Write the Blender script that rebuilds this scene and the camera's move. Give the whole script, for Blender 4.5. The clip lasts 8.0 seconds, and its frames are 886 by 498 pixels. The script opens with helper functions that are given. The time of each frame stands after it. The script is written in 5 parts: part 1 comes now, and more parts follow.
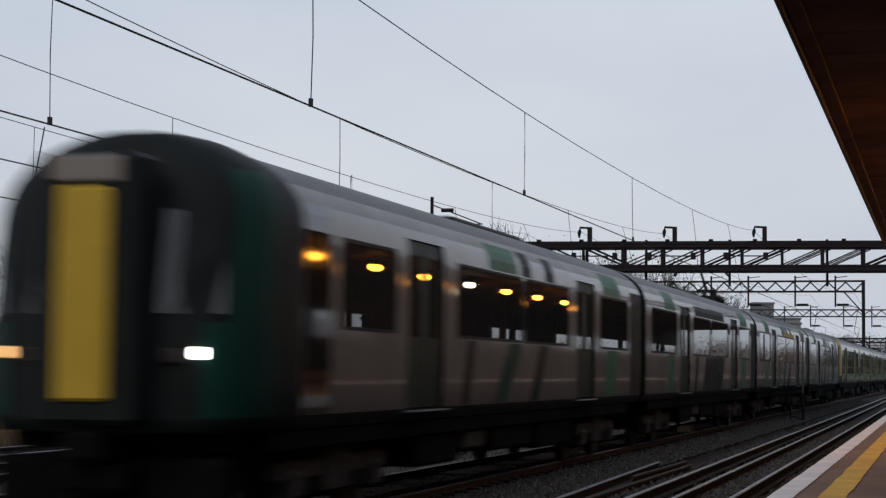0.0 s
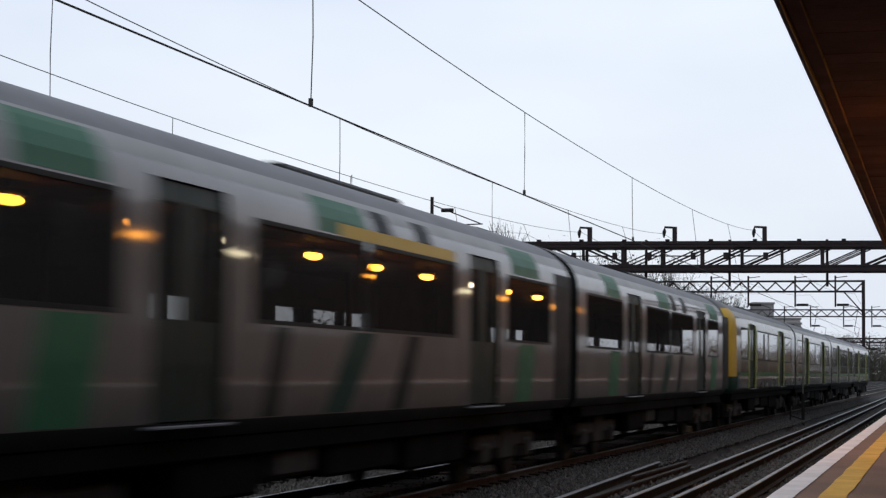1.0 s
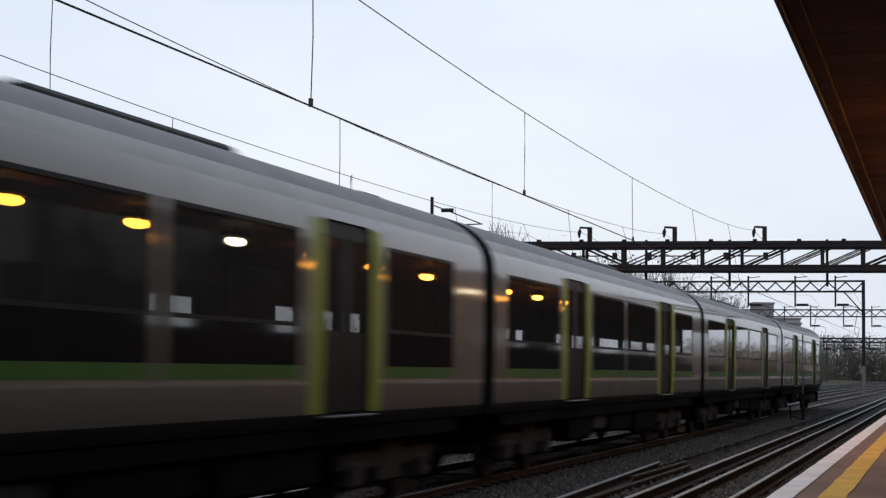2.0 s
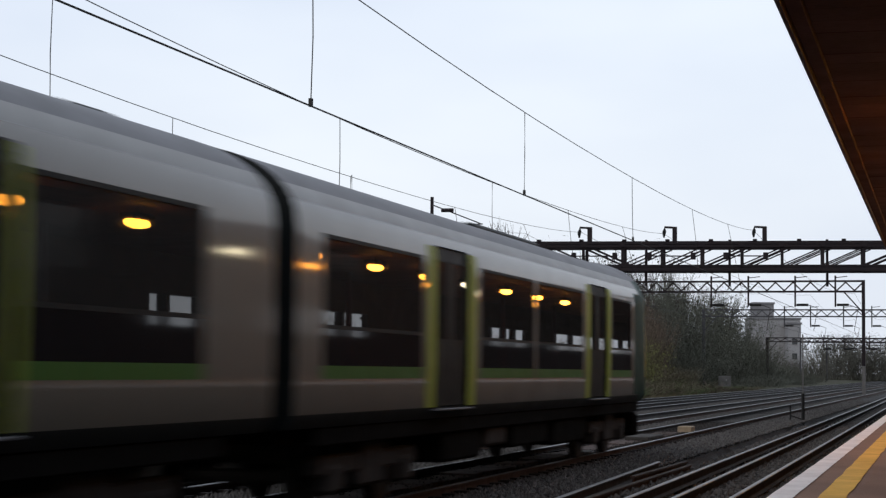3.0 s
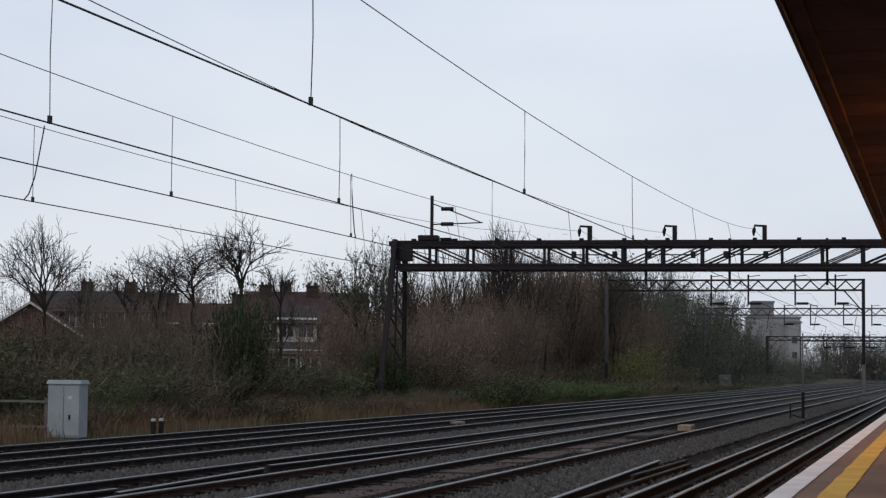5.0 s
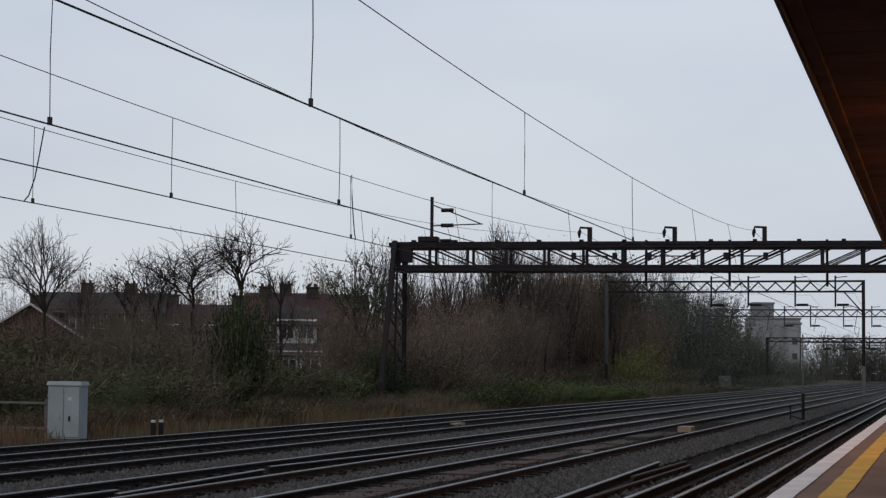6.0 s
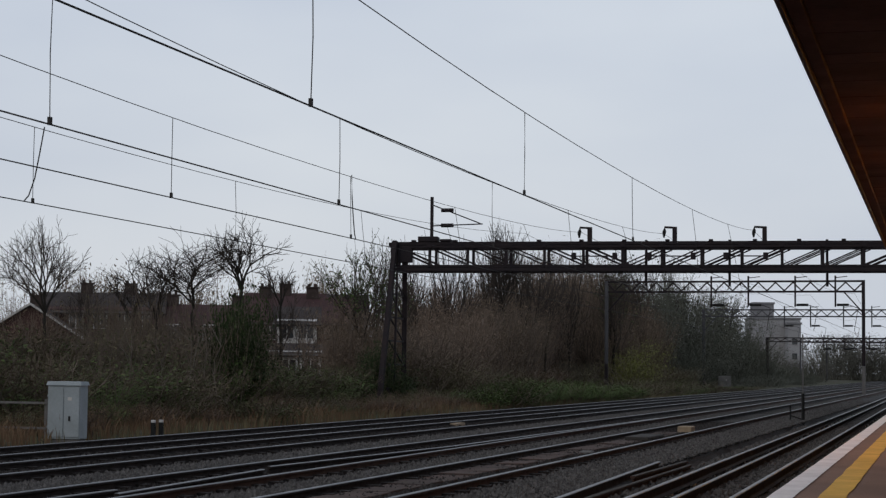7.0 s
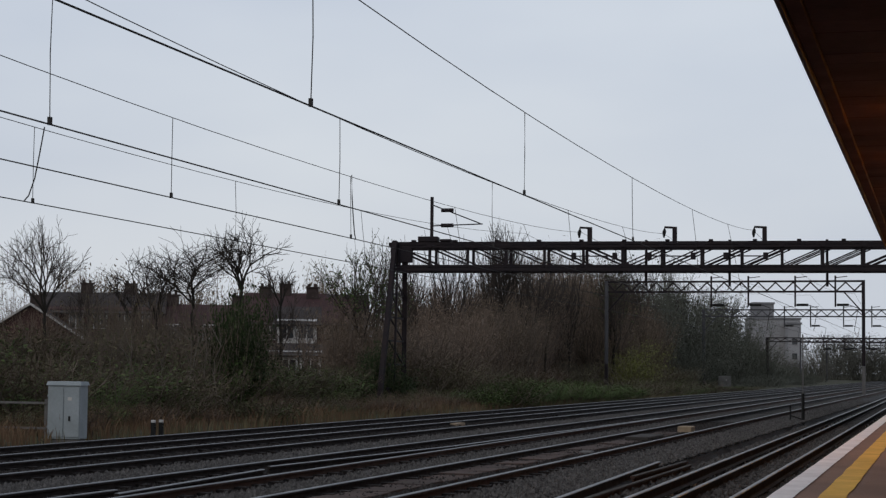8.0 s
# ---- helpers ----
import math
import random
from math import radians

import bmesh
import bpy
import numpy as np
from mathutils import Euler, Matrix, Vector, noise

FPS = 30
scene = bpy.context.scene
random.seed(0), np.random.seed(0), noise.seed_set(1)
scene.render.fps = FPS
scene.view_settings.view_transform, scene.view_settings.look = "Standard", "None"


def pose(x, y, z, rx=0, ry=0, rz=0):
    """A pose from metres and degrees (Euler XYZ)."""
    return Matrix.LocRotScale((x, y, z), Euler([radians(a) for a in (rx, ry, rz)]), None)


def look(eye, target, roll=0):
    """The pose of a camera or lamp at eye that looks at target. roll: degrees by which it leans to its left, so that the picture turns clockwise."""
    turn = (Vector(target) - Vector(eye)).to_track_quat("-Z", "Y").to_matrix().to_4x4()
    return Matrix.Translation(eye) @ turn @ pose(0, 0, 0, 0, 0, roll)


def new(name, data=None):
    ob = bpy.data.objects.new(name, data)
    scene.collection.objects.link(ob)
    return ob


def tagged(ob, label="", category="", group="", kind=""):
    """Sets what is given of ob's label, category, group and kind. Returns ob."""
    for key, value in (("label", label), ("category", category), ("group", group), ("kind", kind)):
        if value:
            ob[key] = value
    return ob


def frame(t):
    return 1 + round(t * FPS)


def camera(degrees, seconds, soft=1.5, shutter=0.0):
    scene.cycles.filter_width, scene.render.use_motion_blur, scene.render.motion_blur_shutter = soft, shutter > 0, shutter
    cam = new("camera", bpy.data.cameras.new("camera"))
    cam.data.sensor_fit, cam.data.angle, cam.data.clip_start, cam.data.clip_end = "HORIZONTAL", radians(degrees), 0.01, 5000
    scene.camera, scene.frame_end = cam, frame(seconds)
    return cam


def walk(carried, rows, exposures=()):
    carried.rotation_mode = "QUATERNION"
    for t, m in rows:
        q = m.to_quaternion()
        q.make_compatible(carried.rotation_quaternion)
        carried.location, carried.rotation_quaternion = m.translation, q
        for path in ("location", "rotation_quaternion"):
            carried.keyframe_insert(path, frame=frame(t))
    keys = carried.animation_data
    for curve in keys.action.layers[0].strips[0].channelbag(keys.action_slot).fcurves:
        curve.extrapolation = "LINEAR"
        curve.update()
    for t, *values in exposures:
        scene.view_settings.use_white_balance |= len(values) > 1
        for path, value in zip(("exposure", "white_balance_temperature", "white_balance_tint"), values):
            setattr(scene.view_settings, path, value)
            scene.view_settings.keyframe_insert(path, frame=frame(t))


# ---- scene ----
cam = camera(27.55, 8.0, soft=1.32, shutter=0.28)
EYE = (0.0, 0.0, 1.566)
AIM = (EYE[0] - math.sin(radians(15.84)), EYE[1] + math.cos(radians(15.84)), EYE[2] + math.tan(radians(3.838)))
DIP = (AIM[0], AIM[1], AIM[2] - 0.00092)
walk(cam, [(0.0, look(EYE, AIM, 0.563)), (3.3, look(EYE, AIM, 0.563)), (3.8, look(EYE, DIP, 0.563)), (4.7, look(EYE, DIP, 0.563)),
           (5.8, look(EYE, AIM, 0.563)), (8.0, look(EYE, AIM, 0.563))],
     exposures=[(0.0, -0.2), (0.5, 0.12), (1.0, 0.25), (3.5, 0.25), (4.7, 0.15), (5.8, -0.18), (8.0, -0.2)])

# ---- world and sun: overcast winter afternoon ----
world = bpy.data.worlds.new("overcast")
scene.world = world
world.use_nodes = True
wn, wl = world.node_tree.nodes, world.node_tree.links
wn.clear()
w_out = wn.new("ShaderNodeOutputWorld")
w_bg = wn.new("ShaderNodeBackground")
w_sky = wn.new("ShaderNodeTexSky")
w_sky.sky_type, w_sky.sun_disc = "NISHITA", False
w_sky.sun_elevation, w_sky.sun_rotation = radians(22), radians(200)
w_sky.air_density, w_sky.dust_density = 1.0, 4.0
w_mul = wn.new("ShaderNodeVectorMath"); w_mul.operation = "SCALE"; w_mul.inputs["Scale"].default_value = 0.10
w_co = wn.new("ShaderNodeTexCoord")
w_map = wn.new("ShaderNodeMapping"); w_map.inputs["Scale"].default_value = (1.0, 1.0, 3.2)
w_no = wn.new("ShaderNodeTexNoise"); w_no.inputs["Scale"].default_value = 2.2; w_no.inputs["Detail"].default_value = 4.0
w_cr = wn.new("ShaderNodeValToRGB")
w_cr.color_ramp.elements[0].position, w_cr.color_ramp.elements[1].position = 0.35, 0.65
w_cr.color_ramp.elements[0].color, w_cr.color_ramp.elements[1].color = (0.70, 0.77, 0.90, 1), (0.84, 0.90, 0.99, 1)
w_mix = wn.new("ShaderNodeMix"); w_mix.data_type = "RGBA"; w_mix.inputs["Factor"].default_value = 0.86
wl.new(w_co.outputs["Generated"], w_map.inputs["Vector"])
wl.new(w_map.outputs["Vector"], w_no.inputs["Vector"])
wl.new(w_no.outputs["Fac"], w_cr.inputs["Fac"])
wl.new(w_sky.outputs["Color"], w_mul.inputs[0])
wl.new(w_mul.outputs["Vector"], w_mix.inputs["A"])
wl.new(w_cr.outputs["Color"], w_mix.inputs["B"])
w_sep = wn.new("ShaderNodeSeparateXYZ")
w_grad = wn.new("ShaderNodeValToRGB")
w_grad.color_ramp.elements[0].position, w_grad.color_ramp.elements[1].position = 0.06, 0.30
w_grad.color_ramp.elements[0].color, w_grad.color_ramp.elements[1].color = (1.06, 1.04, 1.01, 1), (0.95, 0.97, 1.0, 1)
w_tint = wn.new("ShaderNodeMix"); w_tint.data_type, w_tint.blend_type = "RGBA", "MULTIPLY"; w_tint.inputs["Factor"].default_value = 1.0
wl.new(w_co.outputs["Generated"], w_sep.inputs["Vector"])
wl.new(w_sep.outputs["Z"], w_grad.inputs["Fac"])
wl.new(w_mix.outputs["Result"], w_tint.inputs["A"])
wl.new(w_grad.outputs["Color"], w_tint.inputs["B"])
wl.new(w_tint.outputs["Result"], w_bg.inputs["Color"])
w_bg.inputs["Strength"].default_value = 0.95
wl.new(w_bg.outputs["Background"], w_out.inputs["Surface"])

sun = new("sun", bpy.data.lights.new("sun", "SUN"))
sun.data.energy, sun.data.angle, sun.data.color = 0.5, radians(25), (1.0, 0.95, 0.88)
sun.matrix_world = look((-30, -80, 60), (0, 0, 0))


# ---- materials ----
def material(name, base, rough=0.6, metal=0.0, vary=0.25, scale=3.0, bump=0.0, fine=40.0, second=None, coords="pos", rnd=0.0,
             spec=None, coat=0.0, emit=None, power=0.0, stain=0.0):
    """A surface with coarse and fine variation of its colour, relief and uneven gloss."""
    m = bpy.data.materials.new(name)
    m.use_nodes = True
    n, l = m.node_tree.nodes, m.node_tree.links
    b = n["Principled BSDF"]
    b.inputs["Roughness"].default_value, b.inputs["Metallic"].default_value = rough, metal
    b.inputs["Specular IOR Level"].default_value = spec if spec is not None else 0.5 if rough < 0.5 else 0.12
    b.inputs["Coat Weight"].default_value, b.inputs["Coat Roughness"].default_value = coat, 0.085
    if emit:
        b.inputs["Emission Color"].default_value, b.inputs["Emission Strength"].default_value = (*emit, 1), power
    if coords == "pos":
        src = n.new("ShaderNodeNewGeometry").outputs["Position"]
    else:
        src = n.new("ShaderNodeTexCoord").outputs["Object"]
    coarse = n.new("ShaderNodeTexNoise"); coarse.inputs["Scale"].default_value = scale; coarse.inputs["Detail"].default_value = 5
    small = n.new("ShaderNodeTexNoise"); small.inputs["Scale"].default_value = fine; small.inputs["Detail"].default_value = 3
    l.new(src, coarse.inputs["Vector"]); l.new(src, small.inputs["Vector"])
    mix = n.new("ShaderNodeMix"); mix.data_type = "RGBA"
    second = second or tuple(c * (1 - vary) for c in base)
    mix.inputs["A"].default_value, mix.inputs["B"].default_value = (*base, 1), (*second, 1)
    ramp = n.new("ShaderNodeMapRange")
    ramp.inputs["From Min"].default_value, ramp.inputs["From Max"].default_value = 0.32, 0.68
    l.new(coarse.outputs["Fac"], ramp.inputs["Value"]); l.new(ramp.outputs["Result"], mix.inputs["Factor"])
    hsv = n.new("ShaderNodeHueSaturation")
    val = n.new("ShaderNodeMapRange")
    val.inputs["To Min"].default_value, val.inputs["To Max"].default_value = 1 - vary, 1 + vary
    l.new(small.outputs["Fac"], val.inputs["Value"])
    last = val.outputs["Result"]
    if rnd:
        info = n.new("ShaderNodeObjectInfo")
        r = n.new("ShaderNodeMapRange")
        r.inputs["To Min"].default_value, r.inputs["To Max"].default_value = 1 - rnd, 1 + rnd
        l.new(info.outputs["Random"], r.inputs["Value"])
        mm = n.new("ShaderNodeMath"); mm.operation = "MULTIPLY"
        l.new(last, mm.inputs[0]); l.new(r.outputs["Result"], mm.inputs[1])
        last = mm.outputs["Value"]
    l.new(last, hsv.inputs["Value"]); l.new(mix.outputs["Result"], hsv.inputs["Color"])
    l.new(hsv.outputs["Color"], b.inputs["Base Color"])
    rr = n.new("ShaderNodeMapRange")
    rr.inputs["To Min"].default_value, rr.inputs["To Max"].default_value = max(rough - 0.12 * (rough > 0.1), 0.0), min(rough + 0.12 * (rough > 0.1), 1)
    l.new(coarse.outputs["Fac"], rr.inputs["Value"]); l.new(rr.outputs["Result"], b.inputs["Roughness"])
    if bump:
        bp = n.new("ShaderNodeBump"); bp.inputs["Strength"].default_value = 0.6; bp.inputs["Distance"].default_value = bump
        l.new(small.outputs["Fac"], bp.inputs["Height"]); l.new(bp.outputs["Normal"], b.inputs["Normal"])
    return m


def foliage(name, a, b_, c):
    """Leaf and twig colours that differ from plant to plant and from leaf to leaf."""
    m = bpy.data.materials.new(name)
    m.use_nodes = True
    n, l = m.node_tree.nodes, m.node_tree.links
    b = n["Principled BSDF"]
    b.inputs["Roughness"].default_value, b.inputs["Specular IOR Level"].default_value = 0.9, 0.05
    info, geo = n.new("ShaderNodeObjectInfo"), n.new("ShaderNodeNewGeometry")
    m1 = n.new("ShaderNodeMix"); m1.data_type = "RGBA"
    m1.inputs["A"].default_value, m1.inputs["B"].default_value = (*a, 1), (*b_, 1)
    m2 = n.new("ShaderNodeMix"); m2.data_type = "RGBA"; m2.inputs["B"].default_value = (*c, 1)
    sq = n.new("ShaderNodeMath"); sq.operation = "POWER"; sq.inputs[1].default_value = 2.5
    l.new(info.outputs["Random"], m1.inputs["Factor"]); l.new(m1.outputs["Result"], m2.inputs["A"])
    l.new(geo.outputs["Random Per Island"], sq.inputs[0]); l.new(sq.outputs["Value"], m2.inputs["Factor"])
    l.new(m2.outputs["Result"], b.inputs["Base Color"])
    return m


M_BALLAST = material("ballast_stone", (0.044, 0.041, 0.040), 0.9, vary=0.5, scale=0.7, fine=16, bump=0.05, second=(0.024, 0.0225, 0.022))
M_STONE = material("loose_stone", (0.10, 0.095, 0.092), 0.85, vary=0.4, scale=14, fine=30, bump=0.01, second=(0.028, 0.026, 0.025))
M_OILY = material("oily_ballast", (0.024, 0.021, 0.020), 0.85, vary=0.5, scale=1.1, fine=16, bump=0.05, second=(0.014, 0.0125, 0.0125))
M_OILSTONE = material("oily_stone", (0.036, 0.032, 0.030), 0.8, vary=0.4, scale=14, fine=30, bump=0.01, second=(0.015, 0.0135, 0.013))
M_SOIL = material("verge_soil", (0.05, 0.042, 0.03), 0.95, vary=0.4, scale=0.4, fine=9, bump=0.06, second=(0.035, 0.04, 0.02))
M_RAILTOP = material("polished_rail", (0.10, 0.099, 0.102), 0.42, 1.0, vary=0.12, scale=2, fine=60)
M_RAIL = material("rusty_rail", (0.022, 0.018, 0.017), 0.8, 0.0, vary=0.35, scale=5, fine=40, bump=0.004)
M_RUST = material("rust_brown_rail", (0.055, 0.034, 0.027), 0.8, 0.0, vary=0.3, scale=5, fine=40, bump=0.004)
R0 = random.Random(77)
M_BOARD = material("dirty_board", (0.058, 0.037, 0.030), 0.85, vary=0.3, scale=2.2, fine=24, bump=0.006, second=(0.042, 0.031, 0.027), rnd=0.2)
M_SLEEPER = material("sleeper_concrete", (0.05, 0.046, 0.043), 0.85, vary=0.3, scale=3, fine=30, bump=0.01, rnd=0.25)
M_POT = material("white_insulator", (0.5, 0.48, 0.44), 0.4, vary=0.2)
M_PLATFORM = material("platform_asphalt", (0.255, 0.155, 0.115), 0.8, vary=0.18, scale=0.8, fine=45, bump=0.01, second=(0.195, 0.12, 0.092))
M_COPING = material("white_edge_paint", (0.86, 0.79, 0.77), 0.65, vary=0.1, scale=2.5, fine=25, bump=0.006, second=(0.70, 0.63, 0.61))
M_YELLOW_LINE = material("yellow_line_paint", (0.80, 0.45, 0.065), 0.65, vary=0.15, scale=3, fine=30, bump=0.005, second=(0.62, 0.35, 0.055))
M_BRICK = material("platform_brick", (0.10, 0.07, 0.055), 0.9, vary=0.3, scale=2, fine=20, bump=0.01)
M_WOOD = material("canopy_timber", (0.118, 0.052, 0.052), 0.7, vary=0.3, scale=1.2, fine=14, bump=0.006, second=(0.072, 0.032, 0.034), rnd=0.16)
M_FASCIA = material("maroon_fascia_paint", (0.060, 0.034, 0.048), 0.5, vary=0.2, scale=2, fine=25)
M_REFLECTED_WALL = material("reflected_wall_dark", (0.030, 0.017, 0.015), 0.6, vary=0.3, scale=2, fine=25)
M_STEEL = material("gantry_steel", (0.014, 0.0115, 0.0145), 0.7, 0.0, vary=0.35, scale=1.5, fine=18, bump=0.004, second=(0.022, 0.0165, 0.0175))
M_FARSTEEL = material("galvanised_steel", (0.06, 0.06, 0.066), 0.7, 0.0, vary=0.25, scale=1, fine=12)
M_PALEPOST = material("pale_post_paint", (0.125, 0.12, 0.117), 0.8, vary=0.3, scale=2, fine=20)
M_WIRE = material("copper_wire_dark", (0.035, 0.033, 0.032), 0.8, 0.0, vary=0.1)
M_CABINET = material("grey_cabinet_paint", (0.25, 0.28, 0.30), 0.55, vary=0.14, scale=1.6, fine=22, second=(0.20, 0.225, 0.235))
M_BLACK = material("black_rubber", (0.015, 0.015, 0.015), 0.7, vary=0.2)
M_BARK = material("bark", (0.03, 0.026, 0.022), 0.9, vary=0.35, scale=4, fine=25, bump=0.02, rnd=0.2)
M_STEM = material("scrub_stem_bark", (0.105, 0.082, 0.066), 0.9, vary=0.3, scale=4, fine=25, rnd=0.3)
M_TWIG = material("twig_bark", (0.046, 0.038, 0.033), 0.9, vary=0.25, scale=4, fine=25, rnd=0.2)
M_SCRUB = foliage("winter_scrub", (0.088, 0.073, 0.052), (0.075, 0.076, 0.042), (0.14, 0.12, 0.07))
M_THICKET = foliage("winter_thicket", (0.150, 0.108, 0.086), (0.138, 0.110, 0.076), (0.18, 0.135, 0.10))
# greyer than the near thicket: distance haze mixed into the twig colours
M_FARWOOD = foliage("haze_greyed_wood", (0.075, 0.072, 0.062), (0.066, 0.072, 0.056), (0.10, 0.098, 0.082))
M_POLE = material("pale_sapling_bark", (0.115, 0.10, 0.082), 0.85, vary=0.3, scale=3, fine=20, rnd=0.25)
M_REDSCRUB = foliage("rusty_bracken", (0.105, 0.062, 0.042), (0.085, 0.06, 0.04), (0.15, 0.10, 0.06))
M_GREEN = foliage("ivy_leaves", (0.018, 0.03, 0.013), (0.024, 0.034, 0.016), (0.05, 0.066, 0.03))
M_BRAMBLE = foliage("bramble_leaves", (0.040, 0.066, 0.022), (0.048, 0.066, 0.026), (0.085, 0.115, 0.042))
M_YELLOWLEAF = foliage("yellow_green_leaves", (0.12, 0.125, 0.034), (0.11, 0.115, 0.04), (0.17, 0.175, 0.055))
M_TAN = material("tan_board", (0.26, 0.20, 0.14), 0.85, vary=0.25, scale=6, fine=30)
M_CHIMNEY = material("sooty_brick", (0.05, 0.038, 0.035), 0.9, vary=0.3, scale=1.5, fine=9)
M_WALLRED = material("red_brick", (0.056, 0.031, 0.029), 0.9, vary=0.25, scale=1.5, fine=9)
M_RENDER = material("white_render", (0.46, 0.45, 0.44), 0.85, vary=0.25, scale=0.8, fine=9)
M_TILE = material("clay_roof_tile", (0.050, 0.027, 0.027), 0.85, vary=0.3, scale=1.2, fine=7, second=(0.042, 0.025, 0.025))
M_SLATE = material("slate", (0.042, 0.035, 0.034), 0.85, vary=0.3, scale=1.2, fine=7)
M_TRIM = material("white_trim", (0.40, 0.39, 0.38), 0.6, vary=0.1)
M_PANE = material("window_glass", (0.02, 0.022, 0.025), 0.05, vary=0.05, spec=0.6)
M_FARWALL = material("pale_block_wall", (0.25, 0.25, 0.26), 0.85, vary=0.1, scale=0.2, fine=2)
M_FARDARK = material("grey_block_wall", (0.17, 0.17, 0.18), 0.85, vary=0.15, scale=0.2, fine=2)

M_GREYSIDE = material("train_grey_paint", (0.125, 0.107, 0.096), 0.5, vary=0.12, scale=1.2, fine=9, coords="obj", spec=0.25, coat=0.7, second=(0.108, 0.093, 0.083))
M_PALESIDE = material("train_pale_paint", (0.114, 0.100, 0.080), 0.5, vary=0.12, scale=1.2, fine=9, coords="obj", spec=0.25, coat=0.7, second=(0.112, 0.099, 0.079))
M_ROOF = material("train_roof_grey", (0.095, 0.095, 0.10), 0.55, vary=0.18, scale=1.5, fine=8, coords="obj", second=(0.16, 0.16, 0.17))
# paler than side and roof: the shoulder's sky sheen put into its colour
M_CANT_SHEEN = material("train_cantrail_sheen", (0.18, 0.175, 0.165), 0.45, vary=0.1, scale=1.5, fine=8, coords="obj")
M_DKGREEN = material("train_dark_green", (0.006, 0.034, 0.025), 0.55, vary=0.12, coords="obj", spec=0.1)
M_DOORGREEN = material("train_door_green", (0.006, 0.018, 0.014), 0.5, vary=0.12, coords="obj", spec=0.15)
M_TRGREEN = material("train_bright_green", (0.014, 0.10, 0.047), 0.5, vary=0.12, coords="obj", spec=0.2)
M_LMGREEN = material("train_leaf_green", (0.032, 0.10, 0.012), 0.5, vary=0.1, coords="obj", spec=0.2)
M_CHARCOAL = material("train_charcoal", (0.009, 0.011, 0.011), 0.55, vary=0.12, coords="obj", spec=0.1)
M_BLACKBAND = material("train_black_band", (0.012, 0.012, 0.013), 0.05, vary=0.1, coords="obj", coat=0.12)
M_LIME = material("train_lime", (0.22, 0.26, 0.03), 0.5, vary=0.1, coords="obj", spec=0.25)
M_YELLOW = material("train_warning_yellow", (0.45, 0.285, 0.022), 0.5, vary=0.12, coords="obj", spec=0.25, scale=2)
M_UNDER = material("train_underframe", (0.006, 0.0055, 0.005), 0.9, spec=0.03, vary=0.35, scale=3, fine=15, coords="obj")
M_UNDERGREY = material("train_brake_dust_grey", (0.035, 0.031, 0.029), 0.8, vary=0.4, scale=3, fine=15, coords="obj")
M_WHEEL = material("wheel_steel", (0.03, 0.027, 0.026), 0.6, 0.2, vary=0.3, coords="obj")
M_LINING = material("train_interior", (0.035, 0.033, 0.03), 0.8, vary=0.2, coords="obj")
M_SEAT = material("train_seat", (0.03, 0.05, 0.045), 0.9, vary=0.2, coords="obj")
M_HEADLAMP = material("head_lamp_glow", (0.8, 0.8, 0.8), 0.2, emit=(1.0, 0.97, 0.9), power=9)
M_MARKER = material("marker_lamp_glow", (0.8, 0.6, 0.4), 0.2, emit=(1.0, 0.52, 0.18), power=2.2)
M_SODIUM = material("sodium_lamp_glow", (0.8, 0.5, 0.2), 0.3, emit=(1.0, 0.36, 0.035), power=30)
M_WHITELAMP = material("white_lamp_glow", (0.8, 0.8, 0.7), 0.3, emit=(1.0, 0.85, 0.55), power=18)

M_GLASS = bpy.data.materials.new("train_tinted_glass")
M_GLASS.use_nodes = True
_g = M_GLASS.node_tree.nodes["Principled BSDF"]
_g.inputs["Base Color"].default_value = (0.045, 0.045, 0.043, 1)
_g.inputs["Roughness"].default_value = 0.015
_g.inputs["Transmission Weight"].default_value = 0.5
_g.inputs["IOR"].default_value = 1.55


# ---- mesh helpers ----
def part(name, bm, mat, parent=None, label="", smooth=False):
    """Links a bmesh as one mesh object, under its thing where one is given."""
    me = bpy.data.meshes.new(name)
    bm.to_mesh(me)
    bm.free()
    return part_of(name, me, mat, parent, label, smooth)


def part_of(name, me, mat, parent=None, label="", smooth=False):
    for mm in (mat if isinstance(mat, (list, tuple)) else [mat]):
        if mm.name not in me.materials:
            me.materials.append(mm)
    if smooth:
        me.polygons.foreach_set("use_smooth", [True] * len(me.polygons))
    ob = new(name, me)
    if parent:
        ob.parent = parent
    if label:
        tagged(ob, label)
    return ob


def from_lists(name, verts, faces):
    me = bpy.data.meshes.new(name)
    me.from_pydata(verts, [], faces)
    me.update()
    return me


def thing(name, label, category, group="", kind="", at=None):
    ob = tagged(new(name), label, category, group, kind)
    if at is not None:
        ob.matrix_world = at
    return ob


def box(bm, x0, x1, y0, y1, z0, z1, bevel=0.0, mi=0):
    r = bmesh.ops.create_cube(bm, size=1)
    for v in r["verts"]:
        v.co = Vector(((x0 + x1) / 2 + v.co.x * (x1 - x0), (y0 + y1) / 2 + v.co.y * (y1 - y0), (z0 + z1) / 2 + v.co.z * (z1 - z0)))
    fs = list({f for v in r["verts"] for f in v.link_faces})
    for f in fs:
        f.material_index = mi
    if bevel:
        bmesh.ops.bevel(bm, geom=list({e for v in r["verts"] for e in v.link_edges}), offset=bevel, segments=1, affect="EDGES")
    return r["verts"]


def boxed(*a, bevel=0.0):
    bm = bmesh.new()
    box(bm, *a, bevel=bevel)
    return bm


